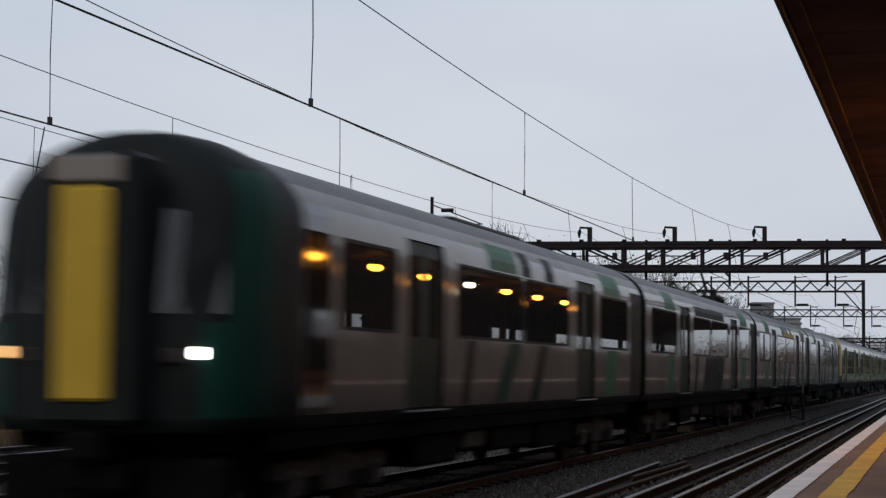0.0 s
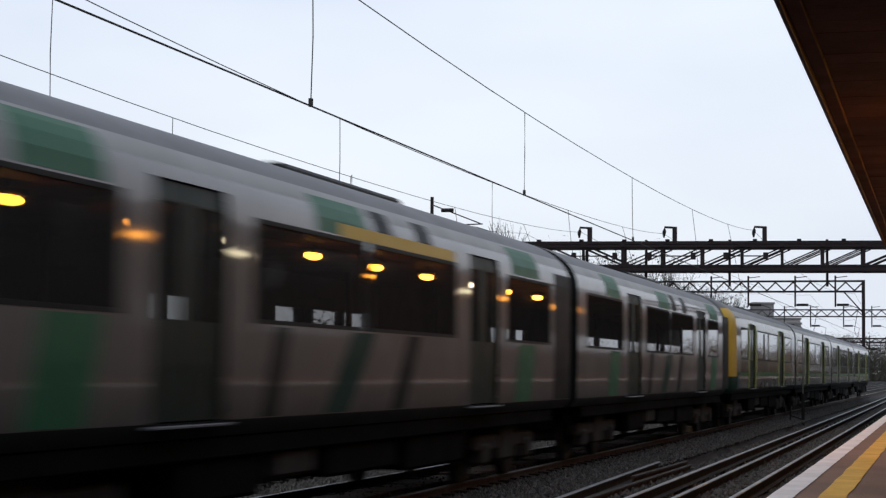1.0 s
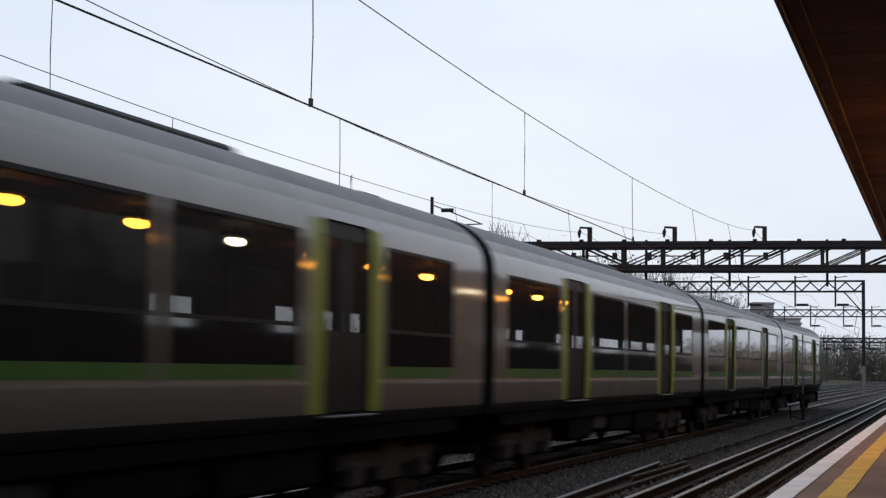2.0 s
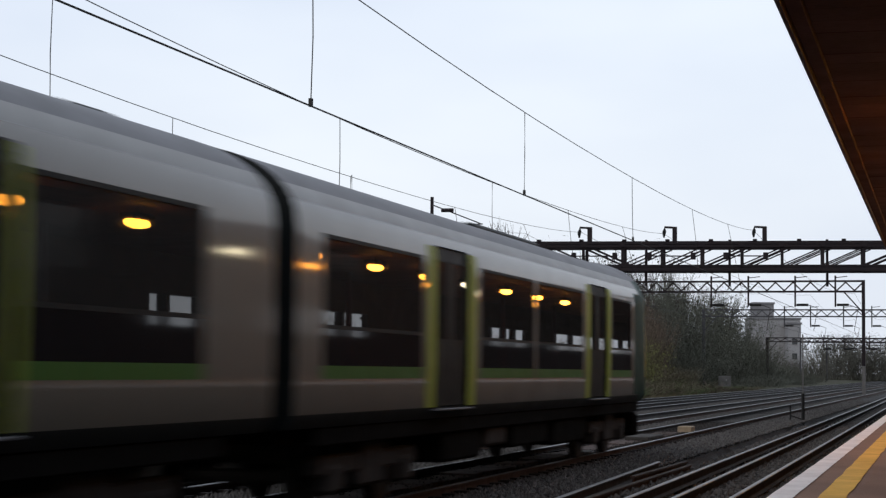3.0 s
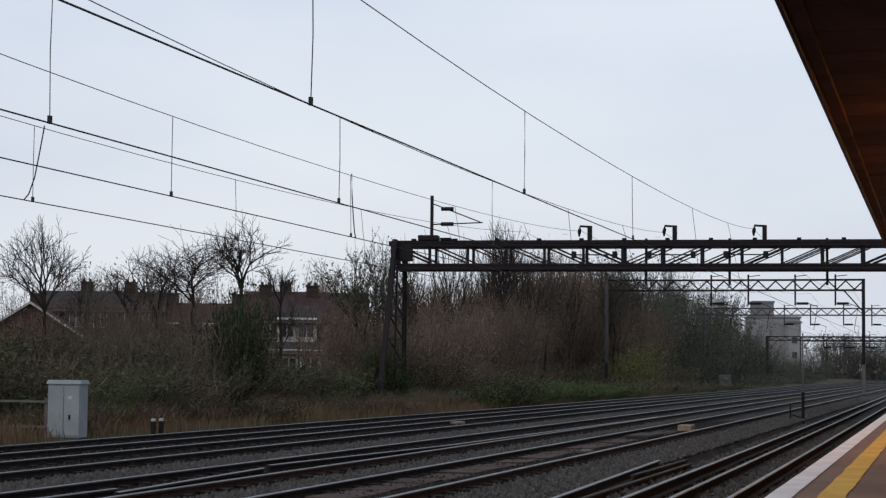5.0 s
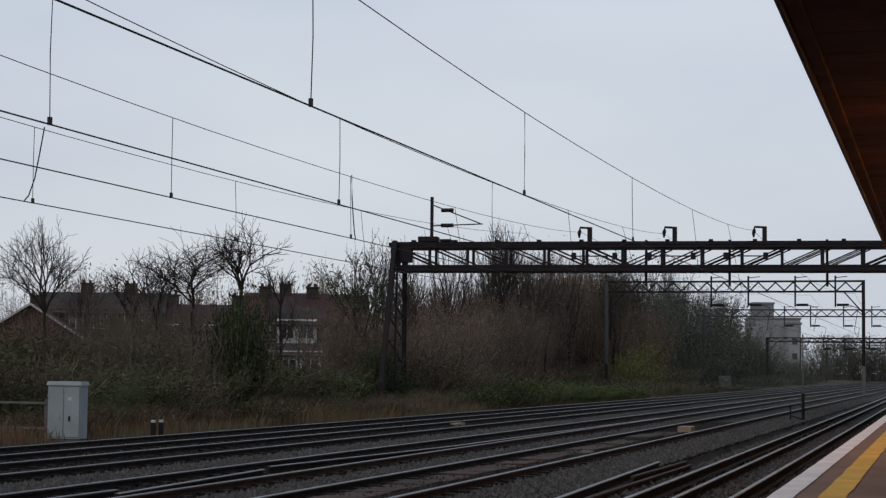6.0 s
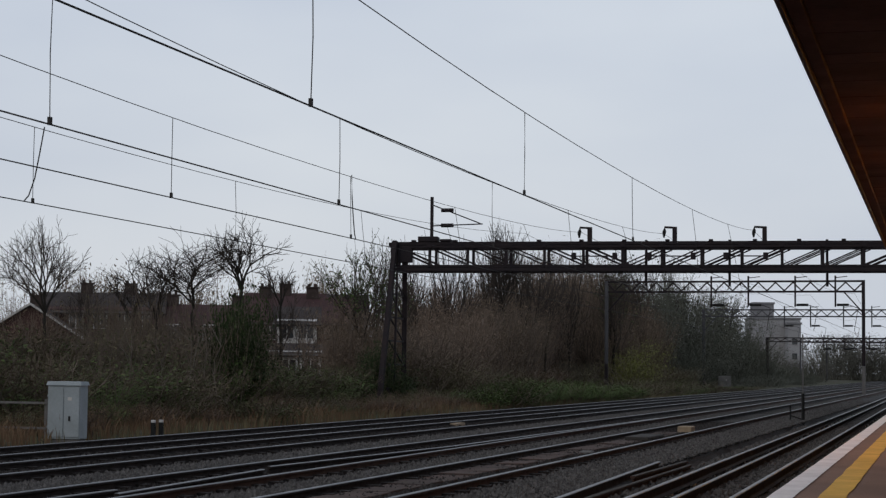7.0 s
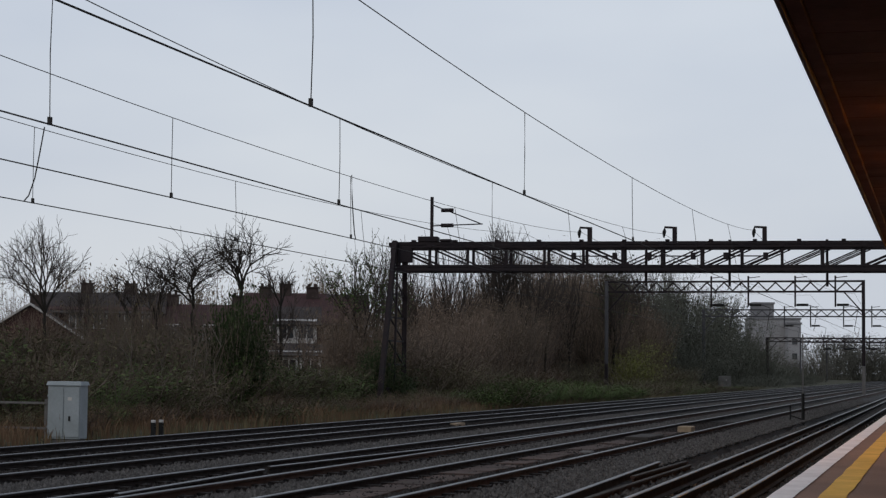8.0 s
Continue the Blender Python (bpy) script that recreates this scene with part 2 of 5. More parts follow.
def bar(bm, p, q, w, h=None):
    """A square bar from p to q."""
    p, q = Vector(p), Vector(q)
    h = h or w
    d = q - p
    t = d.to_track_quat("Z", "Y").to_matrix()
    vs = []
    for e in (p, q):
        for sx, sy in ((-1, -1), (1, -1), (1, 1), (-1, 1)):
            vs.append(bm.verts.new(e + t @ Vector((sx * w / 2, sy * h / 2, 0))))
    for i in range(4):
        bm.faces.new((vs[i], vs[(i + 1) % 4], vs[4 + (i + 1) % 4], vs[4 + i]))
    bm.faces.new(vs[3::-1]); bm.faces.new(vs[4:])


def tube(bm, pts, radii, sides=6):
    rings = []
    for i, p in enumerate(pts):
        a, b = Vector(pts[max(i - 1, 0)]), Vector(pts[min(i + 1, len(pts) - 1)])
        t = (b - a).to_track_quat("Z", "Y").to_matrix()
        r = radii[i] if isinstance(radii, (list, tuple)) else radii
        rings.append([bm.verts.new(Vector(p) + t @ Vector((r * math.cos(k * math.tau / sides), r * math.sin(k * math.tau / sides), 0))) for k in range(sides)])
    for a, b in zip(rings, rings[1:]):
        for k in range(sides):
            bm.faces.new((a[k], a[(k + 1) % sides], b[(k + 1) % sides], b[k]))
    bm.faces.new(rings[0][::-1]); bm.faces.new(rings[-1])


def disc(bm, c, r, w, axis="x", sides=20):
    c = Vector(c)
    d = Vector((w / 2, 0, 0)) if axis == "x" else Vector((0, w / 2, 0)) if axis == "y" else Vector((0, 0, w / 2))
    tube(bm, [c - d, c + d], r, sides)


# ---- ground ----
T1, T2, T3, T4 = -7.45, -10.50, -14.10, -16.98
W1, W2, W3, W4 = -7.43, -10.74, -14.00, -17.16          # the wires hang a little off the middle of their tracks
Y0, Y1 = -460.0, 900.0
LEAN = pose(0, 0, 0, 0, 0, 0.37)          # the platform and its line swing a little away from the main lines

bm = bmesh.new()
xs = [-1500, -300, -120, -60, -35, -24, -20.6, -19.3, -18.7, -4.4, -4.0, 14, 60, 300, 1500]
zs = [1, 1, 0.4, 0.2, 0.15, 0.1, -0.15, -0.45, -0.5, -0.5, -0.5, -0.45, 0, 1, 1]
ys = [-2500, -460] + [y for y in range(-400, 901, 50)] + [1500, 4000]
grid = [[bm.verts.new((x, y, z)) for x, z in zip(xs, zs)] for y in ys]
for a, b in zip(grid, grid[1:]):
    for i in range(len(xs) - 1):
        bm.faces.new((a[i], a[i + 1], b[i + 1], b[i]))
tagged(part("ground", bm, M_SOIL), "dark winter soil of the railway verge", "ground", kind="structure")


def ballast_bed(name, x0, x1, centres, m=None):
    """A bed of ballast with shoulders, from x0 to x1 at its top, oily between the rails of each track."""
    bm = bmesh.new()
    prof = [(x0 - 0.55, -0.55), (x0 - 0.1, -0.2), (x0 + 0.3, -0.165)]
    for c in centres:
        prof += [(c - 0.98, -0.165), (c - 0.3, -0.17), (c + 0.3, -0.17), (c + 0.98, -0.165)]
    prof += [(x1 - 0.3, -0.165), (x1 + 0.1, -0.2), (x1 + 0.55, -0.55)]
    rows = []
    ys = [Y0, -200, -60] + [i * 0.5 for i in range(0, 300)] + [150 + 10 * i for i in range(1, 16)] + [400, 600, Y1]
    for y in ys:
        rows.append([bm.verts.new((x, y, z + (noise.noise((x * 2.3, y * 2.3, 0)) * 0.03 if 0 <= y < 150 else 0))) for x, z in prof])
    for a, b in zip(rows, rows[1:]):
        for i in range(len(prof) - 1):
            f = bm.faces.new((a[i], a[i + 1], b[i + 1], b[i]))
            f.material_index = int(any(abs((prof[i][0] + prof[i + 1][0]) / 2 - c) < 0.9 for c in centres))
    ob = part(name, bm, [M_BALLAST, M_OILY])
    if m:
        ob.matrix_world = m
    return tagged(ob, "dark grey crushed stone ballast", "ballast", kind="structure")


ballast_bed("ballast_main", T4 - 1.6, T1 + 1.9, (T4, T3, T2, T1))
ballast_bed("ballast_side", -4.35, -1.3, (-2.52,), LEAN)


# ---- rails, sleepers ----
def rail_mesh(length_rows, name="rail"):
    """Flat-bottom rail, its head at z = 0 and its polished running band on top."""
    prof = [(-0.07, -0.159), (0.07, -0.159), (0.07, -0.148), (0.012, -0.125), (0.010, -0.045), (0.035, -0.038), (0.036, -0.010), (0.027, 0.0),
            (-0.027, 0.0), (-0.036, -0.010), (-0.035, -0.038), (-0.010, -0.045), (-0.012, -0.125), (-0.07, -0.148)]
    vs, fs, k = [], [], len(prof)
    for y in length_rows:
        vs += [(x, y, z) for x, z in prof]
    mi = []
    for r in range(len(length_rows) - 1):
        for i in range(k):
            j = (i + 1) % k
            fs.append((r * k + i, r * k + j, (r + 1) * k + j, (r + 1) * k + i))
            mi.append(1 if i in (6, 7, 8) else 0)
    fs += [tuple(range(k))[::-1], tuple(range((len(length_rows) - 1) * k, len(length_rows) * k))]
    me = from_lists(name, vs, fs)
    me.polygons.foreach_set("material_index", mi + [0, 0])
    return me


RAIL_ROWS = [Y0, -100, 0] + list(range(10, 200, 10)) + [250, 300, 400, 600, Y1]
me_rail = rail_mesh(RAIL_ROWS)
me_rust = rail_mesh(RAIL_ROWS, "rail_rusty")

bm = bmesh.new()
vs = box(bm, -1.25, 1.25, -0.13, 0.13, -0.36, -0.155, 0.02)
bmesh.ops.delete(bm, geom=[f for f in bm.faces if f.normal.z < -0.9], context="FACES")
me_sleeper = bpy.data.meshes.new("sleeper"); bm.to_mesh(me_sleeper); bm.free()
me_sleeper.materials.append(M_SLEEPER)


def track(name, xc, m=None, far_bright=True, lift=0.0):
    t = thing(name, "railway track of steel rails on concrete sleepers in ballast", "railway track", "railway tracks")
    if m:
        t.matrix_world = m
    for s, me in ((-1, me_rail), (1, me_rail if far_bright == 2 else me_rust)):
        mats = [M_RAIL, M_RAILTOP] if me is me_rail else [M_RUST, M_RAILTOP]
        r = part_of("rail", me, mats, t, "bright running rail with rusty web")
        r.location = (xc + s * 0.7525, 0, lift)
    return t


bm = bmesh.new()
box(bm, -0.19, 0.19, -0.085, 0.085, -0.16, -0.095)
me_chair = bpy.data.meshes.new("rail_chair"); bm.to_mesh(me_chair); bm.free()
me_chair.materials.append(M_RAIL)


def add_sleepers(t, xc, y0, count, chairs=75):
    for i in range(count):
        s = new("sleeper", me_sleeper)
        s.parent = t
        s.location = (xc + random.uniform(-0.02, 0.02), y0 + i * 0.65, random.uniform(-0.012, 0.008))
    for i in range(min(chairs, count)):
        for k in (-0.7525, 0.7525):
            c = new("rail_chair", me_chair)
            c.parent = t
            c.location = (xc + k, y0 + i * 0.65, 0)
    vs, fs = [], []
    y = y0 + count * 0.65
    while y < 330:
        k = len(vs)
        vs += [(xc - 1.25, y - 0.13, -0.155), (xc + 1.25, y - 0.13, -0.155), (xc + 1.25, y + 0.13, -0.155), (xc - 1.25, y + 0.13, -0.155),
               (xc - 1.25, y - 0.13, -0.3), (xc + 1.25, y - 0.13, -0.3), (xc + 1.25, y + 0.13, -0.3), (xc - 1.25, y + 0.13, -0.3)]
        fs += [(k, k + 1, k + 2, k + 3), (k, k + 4, k + 5, k + 1), (k + 1, k + 5, k + 6, k + 2), (k + 3, k + 7, k + 4, k)]
        y += 0.65
    tagged(part_of("far_sleepers", from_lists("far_sleepers", vs, fs), M_SLEEPER, t), kind="stuff")


track_1 = track("railway_track", T1)
track_2 = track("railway_track", T2)
track_3 = track("railway_track", T3, far_bright=2)
track_4 = track("railway_track", T4, far_bright=2)
side_line = track("electrified_track", -2.52, LEAN, far_bright=2)
tagged(side_line, "railway track with raised conductor rails beside the platform", "railway track")


def conductor_rail(x, z):
    """A conductor rail on white pots, raised over the running rails."""
    r = part_of("conductor_rail", me_rail, [M_RAIL, M_RAILTOP], side_line, "conductor rail on white insulators")
    r.location = (x, 0, z)
    for i in range(50):
        bm = bmesh.new()
        disc(bm, (0, 0, 0), 0.06, 0.12, "z", 8)
        p = part("insulator", bm, M_POT, r)
        p.location = (0, 6 + i * 2.4, -0.22)


conductor_rail(-2.52, 0.04)
conductor_rail(-3.68, 0.06)

# spare lengths of rail lying in the cess, and the joints of a crossover
def loose_rail(name, p, q, z, mats, label, group):
    """A length of rail lying from p to q in plan."""
    dx, dy = q[0] - p[0], q[1] - p[1]
    n = math.hypot(dx, dy)
    r = tagged(part_of(name, rail_mesh([0, n / 2, n], name), mats), label, "rail", group)
    r.matrix_world = pose(p[0], p[1], z, 0, 0, -math.degrees(math.atan2(dx, dy)))


loose_rail("spare_rail", (-4.58, 14.0), (-5.08, 32.05), -0.01, [M_RAIL, M_RAILTOP], "spare length of dark rail lying on the ballast", "spare rails")
loose_rail("spare_rail", (-4.74, 27.4), (-4.66, 32.5), -0.01, [M_RUST, M_SLEEPER], "spare length of dark rail lying on the ballast", "spare rails")
loose_rail("spare_rail", (-4.60, 20.0), (-4.52, 32.0), -0.05, [M_RUST, M_SLEEPER], "spare length of rusty rail lying low on the ballast", "spare rails")
# blades, check rails and closure rail of the crossing in the second track
for p, q in (((-10.56, 15.5), (-10.40, 21.35)), ((-10.07, 20.7), (-10.44, 26.6)), ((-10.66, 27.4), (-10.11, 36.5)), ((-10.11, 36.54), (-9.86, 62.0))):
    loose_rail("check_rail", p, q, -0.004, [M_RAIL, M_RAILTOP], "dark check rail inside the crossing of the track", "check rails")


# ---- platform and canopy ----
bm = bmesh.new()
box(bm, -1.02, 7.6, -120, 140, 0.45, 0.796)
platform = tagged(part("platform", bm, M_PLATFORM), "brown asphalt station platform", "platform", kind="structure")
platform.matrix_world = LEAN
bm = bmesh.new()
box(bm, -0.95, 7.5, -120, 140, -0.5, 0.45)
ob = part("platform_wall", bm, M_BRICK, platform, "dark brick platform face")
bm = bmesh.new()
box(bm, -1.055, -1.02, -120, 140, 0.62, 0.80, 0.008)
part("platform_edge", bm, M_COPING, platform, "white-painted platform edge")


def wavy_strip(x0, x1, z, ragged):
    """A painted line with a slightly uneven outline."""
    bm = bmesh.new()
    rows = []
    for i in range(420):
        y = 4 + i * 0.16
        a = x0 + noise.noise((y * 1.3, 1.0, 0)) * ragged
        b = x1 + noise.noise((y * 1.3, 7.0, 0)) * ragged
        rows.append((bm.verts.new((a, y, z)), bm.verts.new((b, y, z))))
    for a, b in zip(rows, rows[1:]):
        bm.faces.new((a[0], a[1], b[1], b[0]))
    return bm


part("edge_line", wavy_strip(-1.056, -0.90, 0.802, 0.004), M_COPING, platform, "worn white edge line")
part("yellow_line", wavy_strip(-0.755, -0.585, 0.801, 0.012), M_YELLOW_LINE, platform, "worn yellow safety line")

CZ = 4.04
canopy = thing("canopy", "dark timber platform canopy with maroon fascia board", "canopy", kind="structure")
canopy.matrix_world = pose(0, 0, 0, 0, 0, 0.40)
bm = bmesh.new()
for i in range(29):
    box(bm, -1.06, -1.02, -34 + i * 5.0, -29.008 + i * 5.0, CZ, CZ + 0.34, 0.006)
part("fascia_board", bm, M_FASCIA, canopy, "maroon-painted fascia board")
bm = bmesh.new()
box(bm, -1.018, 7.6, -34, 110, CZ + 0.30, CZ + 0.40)
part("canopy_deck", bm, M_WOOD, canopy)
me_plank = None
for i in range(300):
    if me_plank is None:
        bm = bmesh.new()
        box(bm, -1.015, 5.0, -0.2325, 0.2325, CZ + 0.10, CZ + 0.136, 0.003)
        me_plank = bpy.data.meshes.new("plank"); bm.to_mesh(me_plank); bm.free()
        me_plank.materials.append(M_WOOD)
    s = new("plank", me_plank); s.parent = canopy
    s.location = (0, -33.7 + i * 0.468, random.uniform(-0.002, 0.002))
for i in range(48):
    bm = boxed(-1.0, 7.5, -0.06, 0.06, CZ + 0.14, CZ + 0.295, bevel=0.008)
    s = part("rafter", bm, M_WOOD, canopy)
    s.location = (0, -33 + i * 3.0, 0)
bm = bmesh.new()
box(bm, -1.018, -0.90, -34, 110, CZ + 0.045, CZ + 0.098, 0.006)
part("edge_beam", bm, M_WOOD, canopy)
for i in range(17):
    bm = bmesh.new()
    tube(bm, [(3.2, -28 + i * 8, 0.79), (3.2, -28 + i * 8, 1.2), (3.2, -28 + i * 8, CZ + 0.1)], [0.14, 0.09, 0.08], 12)
    part("column", bm, M_FASCIA, canopy, smooth=True)


def platform_lamp(x, y, z, glow, label):
    t = thing("platform_lamp", label, "lamp", "platform lamps", at=pose(x, y, z))
    bm = bmesh.new()
    r = bmesh.ops.create_uvsphere(bm, u_segments=14, v_segments=8, radius=1)
    for v in bm.verts:
        v.co = Vector((v.co.x * 0.14, v.co.y * 0.42, v.co.z * 0.085 - 0.05))
    part("diffuser", bm, glow, t, smooth=True)
    bm = bmesh.new()
    box(bm, -0.15, 0.15, -0.37, 0.37, 0.0, 0.10, 0.03)
    part("housing", bm, M_BLACK, t)
    bm = bmesh.new()
    tube(bm, [(0, 0, 0.09), (0, 0, CZ + 0.11 - z)], 0.015, 6)
    part("hanger", bm, M_BLACK, t)
    return t


for i in range(-1, 10):
    y = 22.05 + i * 4.08
    platform_lamp(0.35, y, 3.95, M_WHITELAMP if i in (2, 6) else M_SODIUM, "oval glowing platform lamp hung under the canopy")

for y in (49.2, 58.6, 67.1):
    platform_lamp(7.2, y, 3.3, M_WHITELAMP, "white glowing platform lamp hung under the canopy")

# wall added unseen along mid-platform to darken train reflections; slots open to sky
mirror_wall = thing("reflected_wall", "unseen dark slotted wall added for the window reflections", "station building", kind="structure")
mirror_wall.matrix_world = LEAN
bm = bmesh.new()
box(bm, 4.6, 4.8, -30, 110, 0.79, 2.42)
part("wall", bm, M_REFLECTED_WALL, mirror_wall)
for ya, yb in ((-30, 35.2), (37.8, 42.5), (49.8, 63.5), (69.5, 74)):
    bm = bmesh.new()
    box(bm, 4.6, 4.8, ya, yb, 2.42, 3.2)
    part("wall_panel", bm, M_REFLECTED_WALL, mirror_wall)
bm = bmesh.new()
box(bm, 4.6, 4.8, -30, 110, 3.2, CZ + 0.29)
part("wall_head", bm, M_REFLECTED_WALL, mirror_wall)
for y in (36.1, 44.4, 45.1, 47.6, 66.0, 67.5, 78, 84, 90, 97, 103):
    bm = bmesh.new()
    box(bm, 4.58, 4.82, y - 0.09, y + 0.09, 2.42, 3.2)
    part("mullion", bm, M_REFLECTED_WALL, mirror_wall)

# unseen plain boundary added to close the far side and darken low reflections
bm = bmesh.new()
box(bm, 13.0, 13.3, -140, 200, -0.6, 2.0)
tagged(part("wall_east", bm, M_WALLRED), "unseen plain brick wall added beyond the platform", "wall", kind="structure")


# ---- gantries and overhead lines ----
def lattice(bm, x0, x1, y, z0, z1, n, chord, web, kind="n"):
    rails = [(z0, z0 + chord * 0.55), (z0 + chord * 0.68, z0 + chord), (z1 - chord, z1 - chord * 0.62), (z1 - chord * 0.5, z1)] if kind == "n" else [(z0, z0 + chord), (z1 - chord, z1)]
    for za, zb in rails:
        box(bm, x0, x1, y - chord / 2, y + chord / 2, za, zb)
    step = (x1 - x0) / n
    for i in range(n):
        xa, xb = x0 + i * step, x0 + (i + 1) * step
        if kind == "n":
            bar(bm, (xa, y, z0 + chord * 0.5), (xa, y, z1 - chord * 0.5), web)
            box(bm, xa - 0.13, xa + 0.13, y - chord / 2 - 0.01, y + chord / 2 + 0.01, z1 - chord * 0.9, z1 - chord * 0.1)
            for off in (0.0, 0.36):
                if xa < -14.2:
                    bar(bm, (xa + off, y, z1 - chord), (min(xb + off, x1), y, z0 + chord), web * 0.46)
                else:
                    bar(bm, (xa + off, y, z0 + chord), (min(xb + off, x1), y, z1 - chord), web * 0.46)
        else:
            xm = (xa + xb) / 2
            bar(bm, (xa, y, z1 - chord), (xm, y, z0 + chord), web)
            bar(bm, (xm, y, z0 + chord), (xb, y, z1 - chord), web)


gantry = thing("overhead_gantry", "heavy dark steel lattice gantry spanning the tracks", "gantry", "overhead line gantries")
gantry.matrix_world = Matrix.Translation((-14, 79, 0)) @ pose(0, 0, 0, 0, 0, 5.5) @ Matrix.Translation((14, -79, 0))
for yy in (78.2, 79.8):
    bm = bmesh.new()
    lattice(bm, -24.4, 10.0, yy, 5.98, 7.28, 20, 0.27, 0.12)
    part("girder", bm, M_STEEL, gantry)
bm = bmesh.new()
for i in range(21):
    x = -24.4 + i * 1.72
    for z in (6.06, 7.2):
        bar(bm, (x, 78.2, z), (x, 79.8, z), 0.09)
        if i < 20:
            bar(bm, (x, 78.2, z), (x + 1.72, 79.8, z), 0.07)
part("cross_bracing", bm, M_STEEL, gantry)
for xx in (-24.2, 9.4):
    for ya, xb, yb, w in ((77.9, -0.3, 76.0, 0.21), (78.5, 0.0, 77.9, 0.09), (80.1, -0.15, 80.9, 0.22)):
        bm = bmesh.new()
        bar(bm, (xx, ya, 7.3), (xx + xb, yb, -0.6), w, w)
        part("leg", bm, M_STEEL, gantry)
    bm = bmesh.new()
    box(bm, xx + 0.1, xx + 0.75, 78.05, 78.25, 6.35, 7.1, 0.03)
    part("gusset_plate", bm, M_STEEL, gantry)
    for i in range(6):
        za, zb = 6.0 - i * 1.05, 6.0 - (i + 1) * 1.05
        f = lambda z, s: 79 + s * (1.1 + (7.3 - z) * (0.155 if s < 0 else 0.08))
        for ze, w in ((zb, 0.055), (za, 0.07)):
            bm = bmesh.new()
            bar(bm, (xx - 0.1, f(za, -1), za), (xx - 0.1, f(ze, 1), ze), w)
            part("leg_brace", bm, M_STEEL, gantry)
for x in (-7.95, -11.85, -15.6):
    bm = bmesh.new()
    bar(bm, (x, 79, 7.26), (x, 79, 7.97), 0.2, 0.2)
    bar(bm, (x + 0.1, 79, 7.93), (x - 0.45, 79, 7.96), 0.09, 0.09)
    br = part("bracket", bm, M_STEEL, gantry)
    bm = bmesh.new()
    tube(bm, [(x - 0.45, 79, 7.93), (x - 0.45, 79, 7.8), (x - 0.47, 79, 7.68), (x - 0.47, 79, 7.5)], [0.03, 0.08, 0.08, 0.04], 8)
    part("insulator", bm, M_BLACK, br, "dark insulator")
for x in (-9.46, -5.28, -13.1):
    bm = bmesh.new()
    bar(bm, (x, 79, 7.4), (x, 79, 5.35), 0.11, 0.11)
    part("drop_post", bm, M_STEEL, gantry)
bm = bmesh.new()
bar(bm, (-22.6, 78.2, 7.26), (-22.6, 78.2, 9.3), 0.13)
bar(bm, (-22.6, 78.2, 8.95), (-20.4, 78.2, 8.1), 0.05)
bar(bm, (-22.6, 78.2, 8.0), (-20.3, 78.2, 8.08), 0.05)
for z in (8.83, 8.02):
    disc(bm, (-21.9, 78.2, z - (0.13 if z > 8.5 else 0)), 0.09, 0.55, "x", 8)
part("cantilever_arm", bm, M_STEEL, gantry)
bm = bmesh.new()
for x, w in ((-22.75, 0.45), (-21.95, 0.25)):
    box(bm, x - w, x + w, 78.0, 78.6, 7.28, 7.4 if w < 0.3 else 7.52, 0.03)
part("base_plate", bm, M_STEEL, gantry)
for i in range(14):
    bm = bmesh.new()
    x = -23.4 + i * 1.88
    box(bm, x - 0.09, x + 0.09, 78.02, 78.3, 7.28, 7.36)
    part("clamp", bm, M_STEEL, gantry)
for x0, x1 in ((-12.9, -11.0), (-9.6, -7.9), (-16.2, -14.4)):
    bm = bmesh.new()
    bar(bm, (x0, 78.0, 6.62), (x1, 78.0, 6.62), 0.05)
    for x in (x0, x1):
        disc(bm, (x, 78.0, 6.62), 0.11, 0.3, "z", 8)
    part("feeder_bar", bm, M_STEEL, gantry)


def portal(y, xl, xr, z0, z1, steel, post, n):
    t = thing("portal_gantry", "slim zigzag lattice gantry over the tracks further off", "gantry", "overhead line gantries")
    bm = bmesh.new()
    lattice(bm, xl, xr, y, z0, z1, n, 0.15, 0.10, "w")
    part("girder", bm, steel, t)
    for x in (xl, xr):
        bm = bmesh.new()
        bar(bm, (x, y, 2.2), (x, y, z1), post)
        p = part("post", bm, M_FARSTEEL if x == xl and y < 210 else steel, t)
        bm = bmesh.new()
        bar(bm, (x, y, -0.6), (x, y, 2.2), post)
        part("post_foot", bm, M_PALEPOST if x == xr else steel, p)
        bm = bmesh.new()
        s = 1 if x == xl else -1
        bar(bm, (x, y, z0 - 1.6), (x + s * 1.5, y, z0 + 0.1), 0.10)
        part("knee_brace", bm, steel, p)
    for xc in (T1, T2, T3, T4):
        za = z0 - 0.95
        bm = bmesh.new()
        bar(bm, (xc - 1.4, y, z1 + 0.35), (xc - 1.4, y, za - 0.15), 0.13)
        arm = part("registration_post", bm, steel, t)
        bm = bmesh.new()
        disc(bm, (xc - 0.85, y, za), 0.10, 0.9, "x", 8)
        part("insulator", bm, M_BLACK, arm)
        bm = bmesh.new()
        bar(bm, (xc - 0.4, y, za), (xc + 0.3, y, za - 0.25), 0.05)
        bar(bm, (xc + 0.3, y, za - 0.25), (xc, y, 4.85), 0.04)
        bar(bm, (xc - 1.4, y, z1 + 0.2), (xc - 0.5, y, z1 + 0.3), 0.06)
        part("steady_arm", bm, steel, arm)
    return t


portal(142.0, -26.7, -6.75, 7.83, 8.78, M_STEEL, 0.25, 15)
portal(205.0, -27.4, -5.2, 7.86, 8.76, M_FARSTEEL, 0.32, 17)
portal(268.0, -26.5, -4.6, 6.15, 6.85, M_STEEL, 0.40, 17)
portal(331.0, -26.8, -4.6, 7.1, 7.95, M_FARSTEEL, 0.32, 17)
